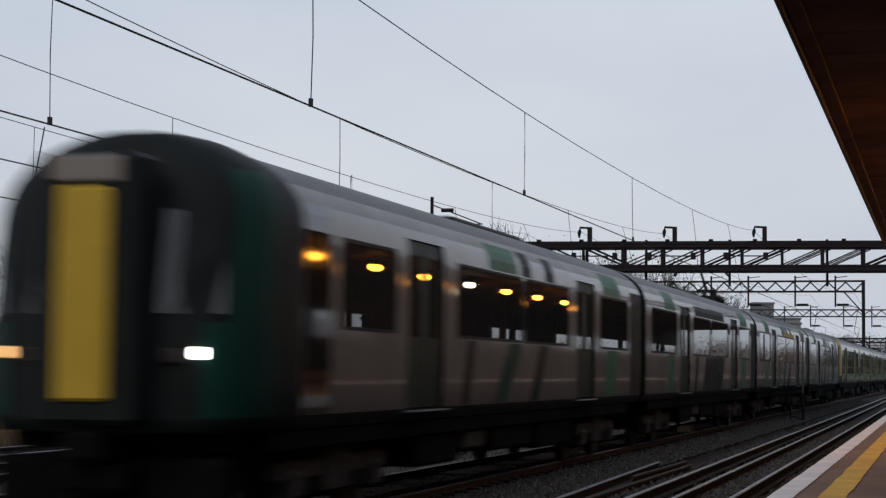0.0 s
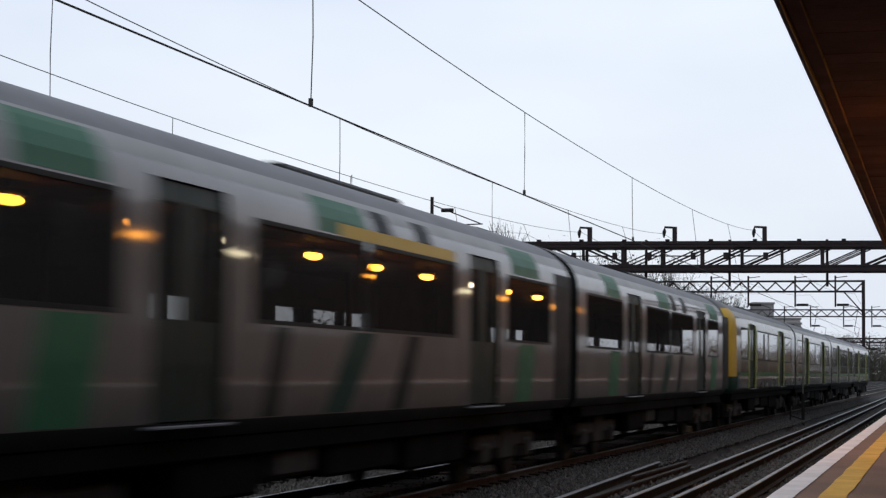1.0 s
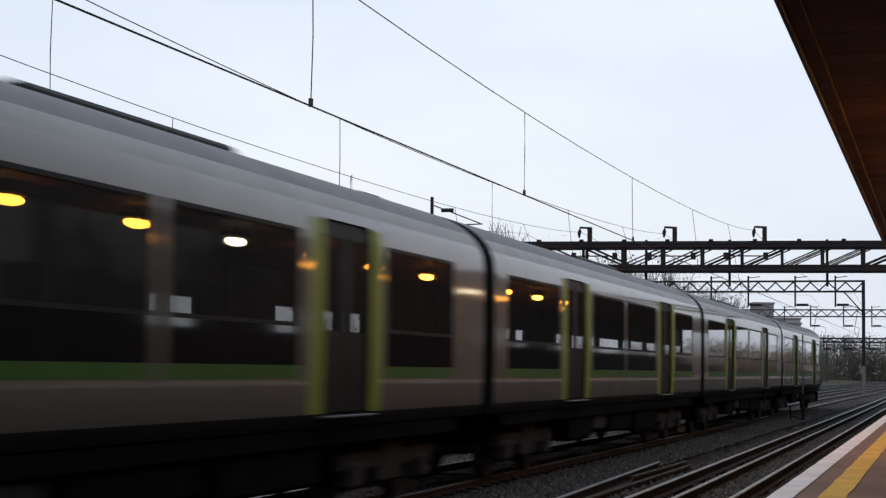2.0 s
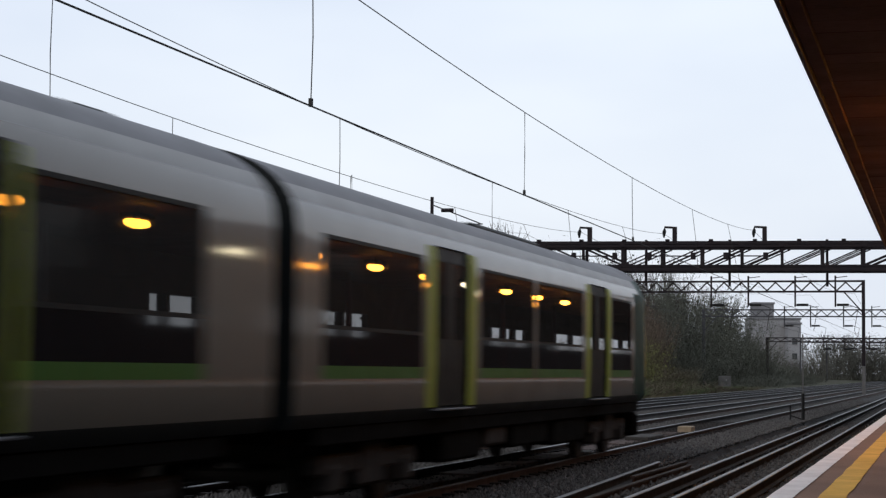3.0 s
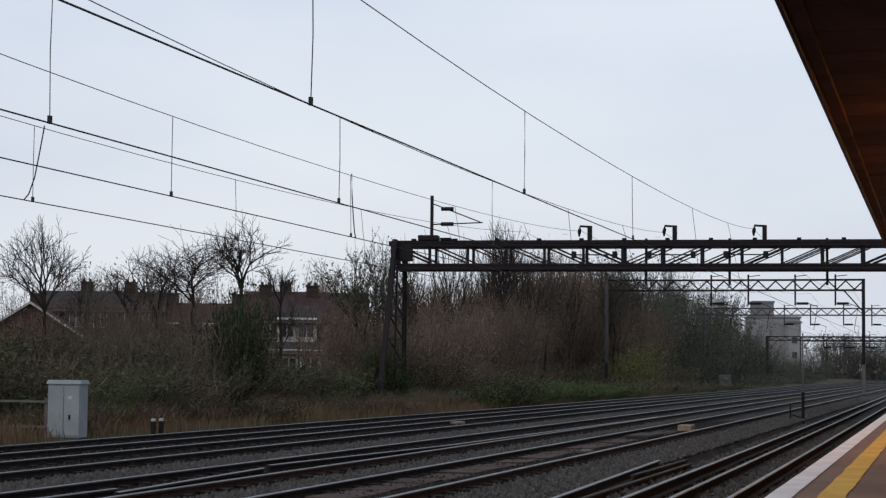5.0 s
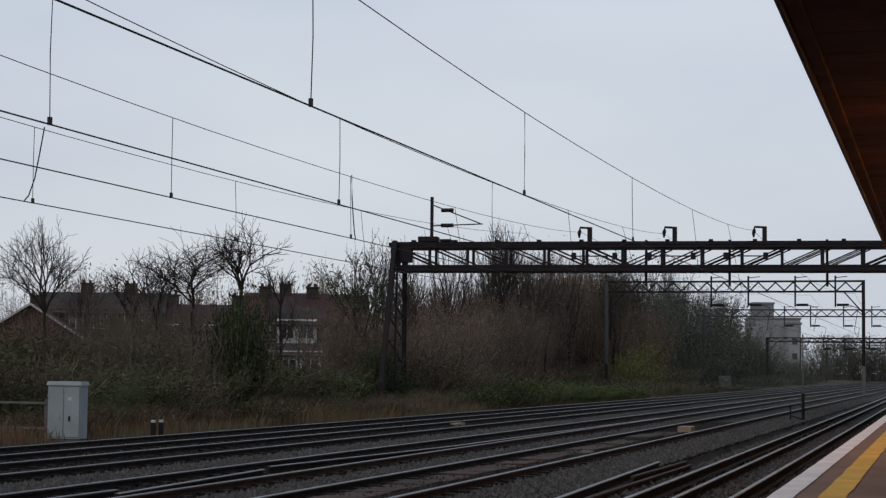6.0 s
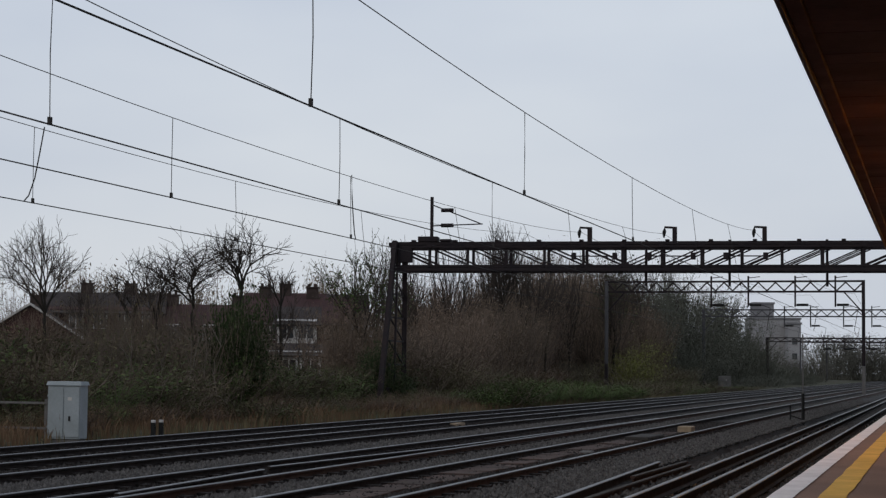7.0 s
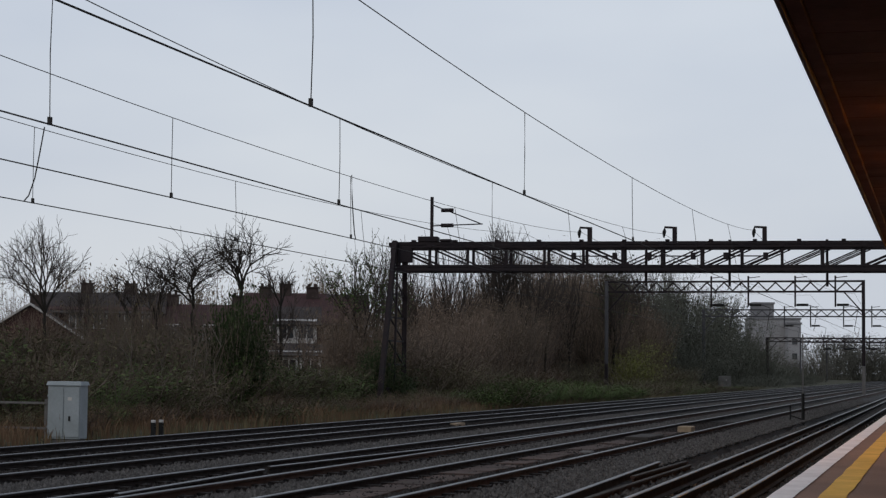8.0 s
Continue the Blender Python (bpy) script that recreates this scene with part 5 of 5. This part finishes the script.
KINDS = {
    "scrub": [shrub_kind(11 + i, 60, 4200, 0.017, 1.0, M_SCRUB, 0.75) for i in range(3)],
    "sapling": [shrub_kind(61 + i, 20, 500, 0.014, 2.2, M_SCRUB, 0.8) for i in range(3)],
    "tall": [shrub_kind(51 + i, 70, 9500, 0.0105, 1.2, M_THICKET, 0.85) for i in range(4)],
    "red": [shrub_kind(21 + i, 60, 3500, 0.016, 1.2, M_REDSCRUB, 0.7) for i in range(2)],
    "green": [shrub_kind(31 + i, 40, 3600, 0.026, 0.9, M_GREEN) for i in range(2)],
    "hedge": [shrub_kind(81 + i, 50, 5200, 0.020, 0.8, M_BRAMBLE, 0.25) for i in range(2)],
    "yellow": [shrub_kind(71, 50, 4200, 0.018, 1.0, M_YELLOWLEAF, 0.4)],
    "bramble": [shrub_kind(41 + i, 50, 4600, 0.019, 0.8, M_BRAMBLE, 0.5) for i in range(2)],
}
WORDS = {"hedge": "dense dark green bramble hedge by the tracks", "scrub": "dense brown winter scrub on the railway verge", "tall": "tall tangled winter thicket with fine twigs", "sapling": "thin upright saplings with few leaves", "red": "rusty dead bracken and grass by the tracks",
         "yellow": "yellow-green leafy shrub in front of the thicket", "green": "dark ivy-covered evergreen shrub", "bramble": "low green bramble bush by the tracks"}


def shrub(kind, x, y, w, h, z=0.0):
    a, b = random.choice(KINDS[kind])
    t = thing("shrub", WORDS[kind], "shrub", kind + " on the verge")
    for nm, me in (("stem", a), ("foliage", b)):
        o = new(nm, me); o.parent = t
    t.matrix_world = pose(x, y, z, 0, 0, random.uniform(0, 360)) @ Matrix.Diagonal((w, w, h, 1))
    return t


R = random.Random(5)
# scrub in front of the houses
for i in range(24):
    y = 40 + i * 1.55
    if y < 63:
        shrub("bramble" if i % 3 == 1 else "scrub", -23.0 - R.uniform(0, 1.0), y + R.uniform(-1, 1), R.uniform(2.8, 3.8), R.uniform(1.5, 2.1), -0.1)
    shrub("bramble" if i % 3 == 0 else "scrub", -25.8 - R.uniform(0, 1.4), y + R.uniform(-1, 1), R.uniform(3.2, 4.2), R.uniform(1.2, 1.8) if y > 57 else R.uniform(2.0, 2.8), 0)
for i in range(12):
    shrub("tall", -28.5 - R.uniform(0, 4), 46 + i * 1.1, R.uniform(3, 4), R.uniform(1.9, 2.7), 0)
for i in range(24):
    shrub("sapling", -24 - R.uniform(0, 4), 44 + i * 0.85, R.uniform(1.8, 2.8), R.uniform(2.6, 4.2), 0)
for i in range(15):
    shrub("sapling", -27.5 - i * 0.42 - R.uniform(0, 1.0), 60 + R.uniform(0, 9), R.uniform(2.4, 3.6), R.uniform(3.9, 5.0), 0)
for i in range(7):
    shrub("tall", -27.5 - i * 1.1, 63 + R.uniform(0, 8), R.uniform(2.6, 3.6), R.uniform(3.0, 3.9), 0)
for i in range(9):
    shrub("scrub", -31 - R.uniform(0, 3), 50 + i * 4.0, R.uniform(4, 5.5), R.uniform(1.8, 2.4), 0)
for i in range(5):
    shrub("tall", -28.6 - R.uniform(0, 1.0), 84.5 + i * 1.6, R.uniform(4, 5), R.uniform(3.6, 4.8), 0)
shrub("yellow", -25.4, 150, 4.6, 4.4, -0.2)
shrub("yellow", -25.8, 147, 3.6, 3.2, -0.2)
# low tangle along the cess
for i in range(44):
    y = 38 + i * 1.05
    shrub(("red", "scrub", "bramble", "red")[i % 4], -20.9 - R.uniform(0, 1.9), y + R.uniform(-0.5, 0.5), R.uniform(1.6, 2.6), R.uniform(0.45, 1.05), -0.25)
# the big thicket past the gantry
for i in range(30):
    y = 88 + i * 3.2
    back = 3.2 if 122 < y < 146 else 0.0
    k = min(1, i / 18)
    shrub("tall", -28.4 - back - R.uniform(0, 1.2), y, R.uniform(5, 6.4), R.uniform(4.2, 5.2) + 2.6 * k - (1.3 if i < 4 else 0), -0.1)
    if i > 5:
        shrub("tall", -32 - R.uniform(0, 2.5), y + R.uniform(-1, 1), R.uniform(6, 8), R.uniform(5.4, 6.6) + 4.6 * k * k, 0)
    if i % 2 == 0:
        shrub("red" if i in (8, 10, 12) else "scrub", -25.6 - back - R.uniform(0, 0.8), y, R.uniform(3.5, 4.6), R.uniform(1.8, 2.8), -0.2)
for i in range(20):
    y = 80 + i * 2.1
    shrub("hedge", -20.2 - R.uniform(0, 0.9) - 0.01 * i, y, R.uniform(2.4, 3.6), R.uniform(1.0, 1.6) - 0.02 * i, -0.25)
for x, y, w, h in ((-24.9, 77.4, 2.2, 2.0), (-25.2, 79.2, 2.4, 1.6), (-24.9, 76.0, 1.9, 1.5), (-24.6, 76.6, 1.5, 2.9), (-24.8, 76.9, 1.3, 3.4), (-24.3, 77.6, 1.6, 1.8)):
    shrub("green", x, y, w, h, -0.2)
for x, y, w, h in ((-23.9, 58.2, 1.7, 4.7), (-23.8, 57.9, 1.3, 4.3), (-24.1, 58.3, 1.5, 4.0), (-23.7, 57.6, 2.0, 3.6), (-24.5, 58.6, 1.9, 3.0), (-23.5, 58.0, 1.8, 2.6), (-30.5, 57, 3.5, 2.6), (-33.5, 59, 4.0, 2.6), (-29.0, 47.0, 3.6, 2.3)):
    shrub("green", x, y, w, h, -0.2)
def woods(name, label, mat, places, seed):
    """A far stand of bushes and crowns that nobody could count, joined: fine twigs round thin stems."""
    kinds = [shrub_lists(seed + k, 22, 2600, 0.016, 1.1, 0.6) for k in range(3)]
    vs, fs, n = [], [], 0
    rng = random.Random(seed)
    for x, y, w, h, z in places:
        (sv, sf), (lv, lf) = rng.choice(kinds)
        v = np.array(sv + lv)
        a = rng.uniform(0, math.tau)
        q = np.stack([x + w * (v[:, 0] * math.cos(a) - v[:, 1] * math.sin(a)), y + w * (v[:, 0] * math.sin(a) + v[:, 1] * math.cos(a)), z + h * v[:, 2]], 1)
        vs += q.tolist()
        k = len(sv)
        fs += [tuple(c + n for c in f) for f in sf] + [tuple(c + n + k for c in f) for f in lf]
        n += len(v)
    tagged(part_of(name, from_lists(name, vs, fs), mat), label, "woodland", kind="stuff")


far_places = []
for i in range(22):
    y = 184 + i * 6
    drop = max(0, i - 12) * 0.9
    far_places.append((-29.5 - R.uniform(0, 2) - i * 0.05, y, R.uniform(8, 10), R.uniform(10.5, 13.0) - drop, -0.2))
    far_places.append((-26.5 - R.uniform(0, 2), y, R.uniform(5, 7), R.uniform(4.5, 7.5) - 0.5 * drop, -0.2))
    if i % 2 == 0:
        far_places.append((-37 - R.uniform(0, 3) - i * 0.1, y, R.uniform(9, 12), R.uniform(11.5, 14.5) - 1.1 * drop, -0.2))
    if y > 196:
        far_places.append((-21.8 - R.uniform(0, 2.5), y, R.uniform(4, 6), R.uniform(0.9, 1.9), -0.3))
for i in range(16):
    shrub("scrub" if i % 3 else "bramble", -20.6 - R.uniform(0, 1.6), 116 + i * 5.2, R.uniform(3, 4.4), R.uniform(0.7, 1.2) * (0.6 if i > 8 else 1), -0.3)
woods("far_thicket", "winter thicket along the far tracks, haze greyed into its colour", M_FARWOOD, far_places, 401)
woods("far_wood", "dark trees at the line's far end, haze in their colour", M_FARWOOD,
      [(-38 + i * 1.15, 335 + R.uniform(0, 25), R.uniform(5, 7), R.uniform(4.5, 6.6), -0.3) for i in range(13)]
      + [(-31 + i * 1.9 + R.uniform(-1, 1), 425 + R.uniform(0, 60), R.uniform(13, 18), R.uniform(8, 12), -0.5) for i in range(26)], 421)
woods("garden_trees", "brown bare trees behind the houses", M_THICKET,
      [(-93 + i * 2.0, 158 + R.uniform(0, 14), R.uniform(6, 9), R.uniform(9.4, 12.2), 0) for i in range(19)]
      + [(-54.9 + 0.5 * i, 152, 4.6, 10.4 - 0.3 * i, 0) for i in range(4)], 441)
# added out of view; its height sets how much sky the train windows reflect
woods("station_trees", "unseen brown scrub added beyond the platform to screen reflected sky", M_THICKET,
      [(16 + R.uniform(0, 5), 82 + i * 11, R.uniform(7, 10), R.uniform(4.2, 5.4), -0.5) for i in range(13)]
      + [(19 + R.uniform(0, 5), 232 + i * 17, R.uniform(10, 14), R.uniform(6.4, 8.2), -0.5) for i in range(12)]
      + [(17 + R.uniform(0, 4), -5 + i * 8, R.uniform(5, 7), R.uniform(1.8, 2.6), -0.5) for i in range(11)], 461)
for i in range(9):
    y = 132 + i * 6.5
    shrub("bramble" if i % 3 else "scrub", (-21.6 if y < 150 else -26.0) - R.uniform(0, 3.2), y, R.uniform(4, 6), R.uniform(0.8, 1.5), -0.3)


def bracken(name, label, count, seed, mat, reach, edge, tall):
    """Dead grass and bracken along the cess: thin leaning blades."""
    rng = random.Random(seed)
    vs, fs = [], []
    for i in range(count):
        y = 34 + reach * rng.random() ** 1.1
        x = edge - rng.random() ** 0.75 * 4.6
        h = rng.uniform(0.15, 1.0) * (0.62 + 0.7 * noise.noise((x * 0.7, y * 0.5, 3))) * tall * (1 - 0.4 * (y - 34) / reach)
        if noise.noise((x * 0.9, y * 0.35, seed)) < rng.uniform(-0.5, 0.25):
            continue
        a = rng.uniform(0, math.tau)
        dx, dy, w = math.cos(a) * h * 0.9, math.sin(a) * h * 0.9, rng.uniform(0.008, 0.02)
        k = len(vs)
        vs += [(x - w, y, -0.35), (x + w, y, -0.35), (x + dx * 0.4 + w * 0.6, y + dy * 0.4, h * 0.6 - 0.1), (x + dx * 0.4 - w * 0.6, y + dy * 0.4, h * 0.6 - 0.1), (x + dx, y + dy, h)]
        fs += [(k, k + 1, k + 2, k + 3), (k + 3, k + 2, k + 4)]
    tagged(part_of(name, from_lists(name, vs, fs), mat), label, "grass", kind="stuff")


bracken("dead_grass", "rusty dead grass and bracken along the tracks", 20000, 3, M_REDSCRUB, 62, -19.7, 0.75)
bracken("rough_grass", "dull brown-green rough grass along the tracks", 16000, 9, M_SCRUB, 110, -19.3, 0.32)

FAN = "bare winter tree with a fan of fine branches"
SPREAD = "bare spreading winter tree behind the scrub"
OVER = "bare tree rising over the thicket"
bare_tree(pose(-33.3, 62, 0), 7.45, 3.0, 3, FAN, fork=0.5)
bare_tree(pose(-27.2, 62, 0), 6.75, 3.7, 4, SPREAD, fork=0.58)
bare_tree(pose(-29.6, 64, 0), 6.3, 2.8, 14, SPREAD, fork=0.55, depth=3)
bare_tree(pose(-31.6, 66, 0), 6.35, 2.4, 27, SPREAD, fork=0.55, depth=3)
bare_tree(pose(-26.1, 64, 0), 7.50, 2.35, 5, "tall bare tree with an ivy-clad trunk", fork=0.62)
bare_tree(pose(-26.8, 70, 0), 6.0, 1.5, 6, "thin bare sapling behind the scrub", fork=0.7, limbs=4, depth=3)
bare_tree(pose(-28.5, 86, 0), 8.65, 3.9, 7, "bare tree with a few last leaves", 1000, fork=0.36)
bare_tree(pose(-29.2, 92, 0), 8.6, 3.4, 21, "bare tree with a few last leaves", 500, fork=0.3)
for x, y, h, w, sd in ((-29.8, 99, 9.3, 3.6, 8), (-29.6, 106, 10.0, 3.8, 31), (-27.7, 112, 11.3, 3.9, 9), (-28.9, 114, 10.6, 3.6, 10), (-27.8, 119, 11.0, 3.6, 32),
                       (-28.3, 127, 10.6, 4.2, 25), (-28.0, 134, 11.0, 4.4, 26), (-27.2, 148, 12.0, 4.6, 12), (-29.4, 160, 12.4, 5.0, 33), (-30.0, 175, 13.3, 5.4, 13),
                       (-31.0, 205, 14.8, 6.0, 15)):
    k = 1.07 if y < 140 else 1.0
    bare_tree(pose(x * k, y * k, 0), 1.57 + (h - 1.57) * k, w, sd, OVER, 500 if sd in (12, 33) else 0, fork=0.5 if sd == 9 else 0.26, limbs=6, depth=4 if y > 140 or sd == 9 else 3, fine=0.008 + 0.00003 * y)
bare_tree(pose(-60.0, 118, 0), 8.4, 3.4, 17, "bare tree between the houses", fork=0.5)

bare_tree(pose(-37.6, 98, 0), 6.6, 3.4, 61, SPREAD, fork=0.25, limbs=5, depth=3)
bare_tree(pose(-36.2, 98, 0), 5.6, 3.0, 62, SPREAD, fork=0.22, limbs=5, depth=3)

# pale slender stems standing in the scrub
for i, (x, y, h, lean) in enumerate(((-23.2, 50.5, 2.9, 4), (-23.0, 52.2, 3.1, -3), (-23.3, 53.2, 3.2, 2), (-22.9, 53.8, 3.0, 6), (-23.4, 54.6, 3.3, -5), (-22.6, 54.9, 2.3, -32),
                                     (-23.5, 49.2, 2.7, -2), (-23.2, 47.6, 2.4, 5))):
    t = thing("sapling", "pale slender bare sapling standing in the scrub", "sapling", "pale saplings", at=pose(x, y, -0.2, 0, lean, 0))
    rng = random.Random(300 + i)
    vs, fs = [], []
    pts = [Vector((rng.gauss(0, 0.035) * k, rng.gauss(0, 0.035) * k, h * k / 6)) for k in range(7)]
    line_mesh(vs, fs, pts, 0.03, 0.012, 6)
    part_of("stem", from_lists("stem", vs, fs), M_POLE, t)
    vs, fs = [], []
    for k in range(5):
        p = pts[3 + k % 4]
        a = rng.uniform(0, math.tau)
        e = Vector((math.cos(a) * 0.35, math.sin(a) * 0.35, 0.8))
        line_mesh(vs, fs, [p, p + e * 0.35, p + e * 0.8 + Vector((0, 0, 0.1))], 0.012, 0.006, 3)
    part_of("twig", from_lists("twig", vs, fs), M_POLE, t)


# ---- loose ballast stones ----
def stones(name, count, x0, x1, ya, yb, seed, m=None, z=-0.165, mat=M_STONE):
    rng = np.random.default_rng(seed)
    c = np.stack([rng.uniform(x0, x1, count), ya + (yb - ya) * rng.uniform(0, 1, count) ** 1.3, rng.uniform(z - 0.01, z + 0.03, count)], 1)
    base = np.array([(1, 0, 0), (-1, 0, 0), (0, 1, 0), (0, -1, 0), (0, 0, 1), (0, 0, -1)], float)
    tri = np.array([(0, 2, 4), (2, 1, 4), (1, 3, 4), (3, 0, 4), (2, 0, 5), (1, 2, 5), (3, 1, 5), (0, 3, 5)])
    sc = rng.uniform(0.026, 0.058, (count, 1, 1)) * rng.uniform(0.6, 1.3, (count, 6, 1))
    ang = rng.uniform(0, math.tau, count)
    b = base[None] * sc
    x = b[..., 0] * np.cos(ang)[:, None] - b[..., 1] * np.sin(ang)[:, None]
    y = b[..., 0] * np.sin(ang)[:, None] + b[..., 1] * np.cos(ang)[:, None]
    v = np.stack([x, y, b[..., 2]], 2) + c[:, None]
    f = tri[None] + (np.arange(count) * 6)[:, None, None]
    me = from_lists(name, v.reshape(-1, 3).tolist(), f.reshape(-1, 3).tolist())
    ob = tagged(part_of(name, me, mat), "loose grey ballast stones", "ballast", kind="stuff")
    if m:
        ob.matrix_world = m


for n, (x0, x1, ya, yb, mat) in enumerate((
        (T1 + 0.85, T1 + 2.2, 14, 62, M_STONE), (T2 + 0.9, T1 - 0.9, 17, 64, M_STONE), (T3 + 0.9, T2 - 0.9, 20, 70, M_STONE),
        (T4 + 0.9, T3 - 0.9, 26, 75, M_STONE), (T4 - 1.4, T4 - 0.9, 30, 70, M_STONE),
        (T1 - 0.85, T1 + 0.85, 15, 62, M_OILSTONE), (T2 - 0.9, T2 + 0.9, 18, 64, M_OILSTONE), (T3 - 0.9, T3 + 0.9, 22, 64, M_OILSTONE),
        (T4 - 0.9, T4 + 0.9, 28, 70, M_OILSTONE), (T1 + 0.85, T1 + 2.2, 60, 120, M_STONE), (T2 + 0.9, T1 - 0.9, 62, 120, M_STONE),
        (T3 + 0.9, T2 - 0.9, 68, 120, M_STONE))):
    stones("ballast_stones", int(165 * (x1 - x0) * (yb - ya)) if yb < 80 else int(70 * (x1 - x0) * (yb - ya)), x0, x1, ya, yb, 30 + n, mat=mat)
stones("ballast_stones", 9000, -4.4, -2.0, 16, 60, 4, LEAN)
stones("ballast_stones", 9000, -5.4, -4.3, 14, 60, 5, None, -0.45)

add_sleepers(track_1, T1, 12.0, 150)
add_sleepers(track_2, T2, 16.0, 130)
add_sleepers(track_3, T3, 20.0, 110)
add_sleepers(track_4, T4, 24.0, 100)
add_sleepers(side_line, -2.52, 14.0, 120, 0)


# ---- what moves ----
# where the train's front is, time by time: a steady run at about 49 m/s
TRAIN_FRONT = [(0.0, 14.73), (0.5, -9.7), (1.0, -34.95), (1.5, -59.25), (2.25, -96.6), (3.0, -133.9), (3.5, -158.3), (5.0, -232.4), (6.5, -306.5), (8.0, -380.6)]

def motions():
    for car, offset in CARS:
        walk(car, [(t, pose(W1, y + offset, 0)) for t, y in TRAIN_FRONT])


motions()
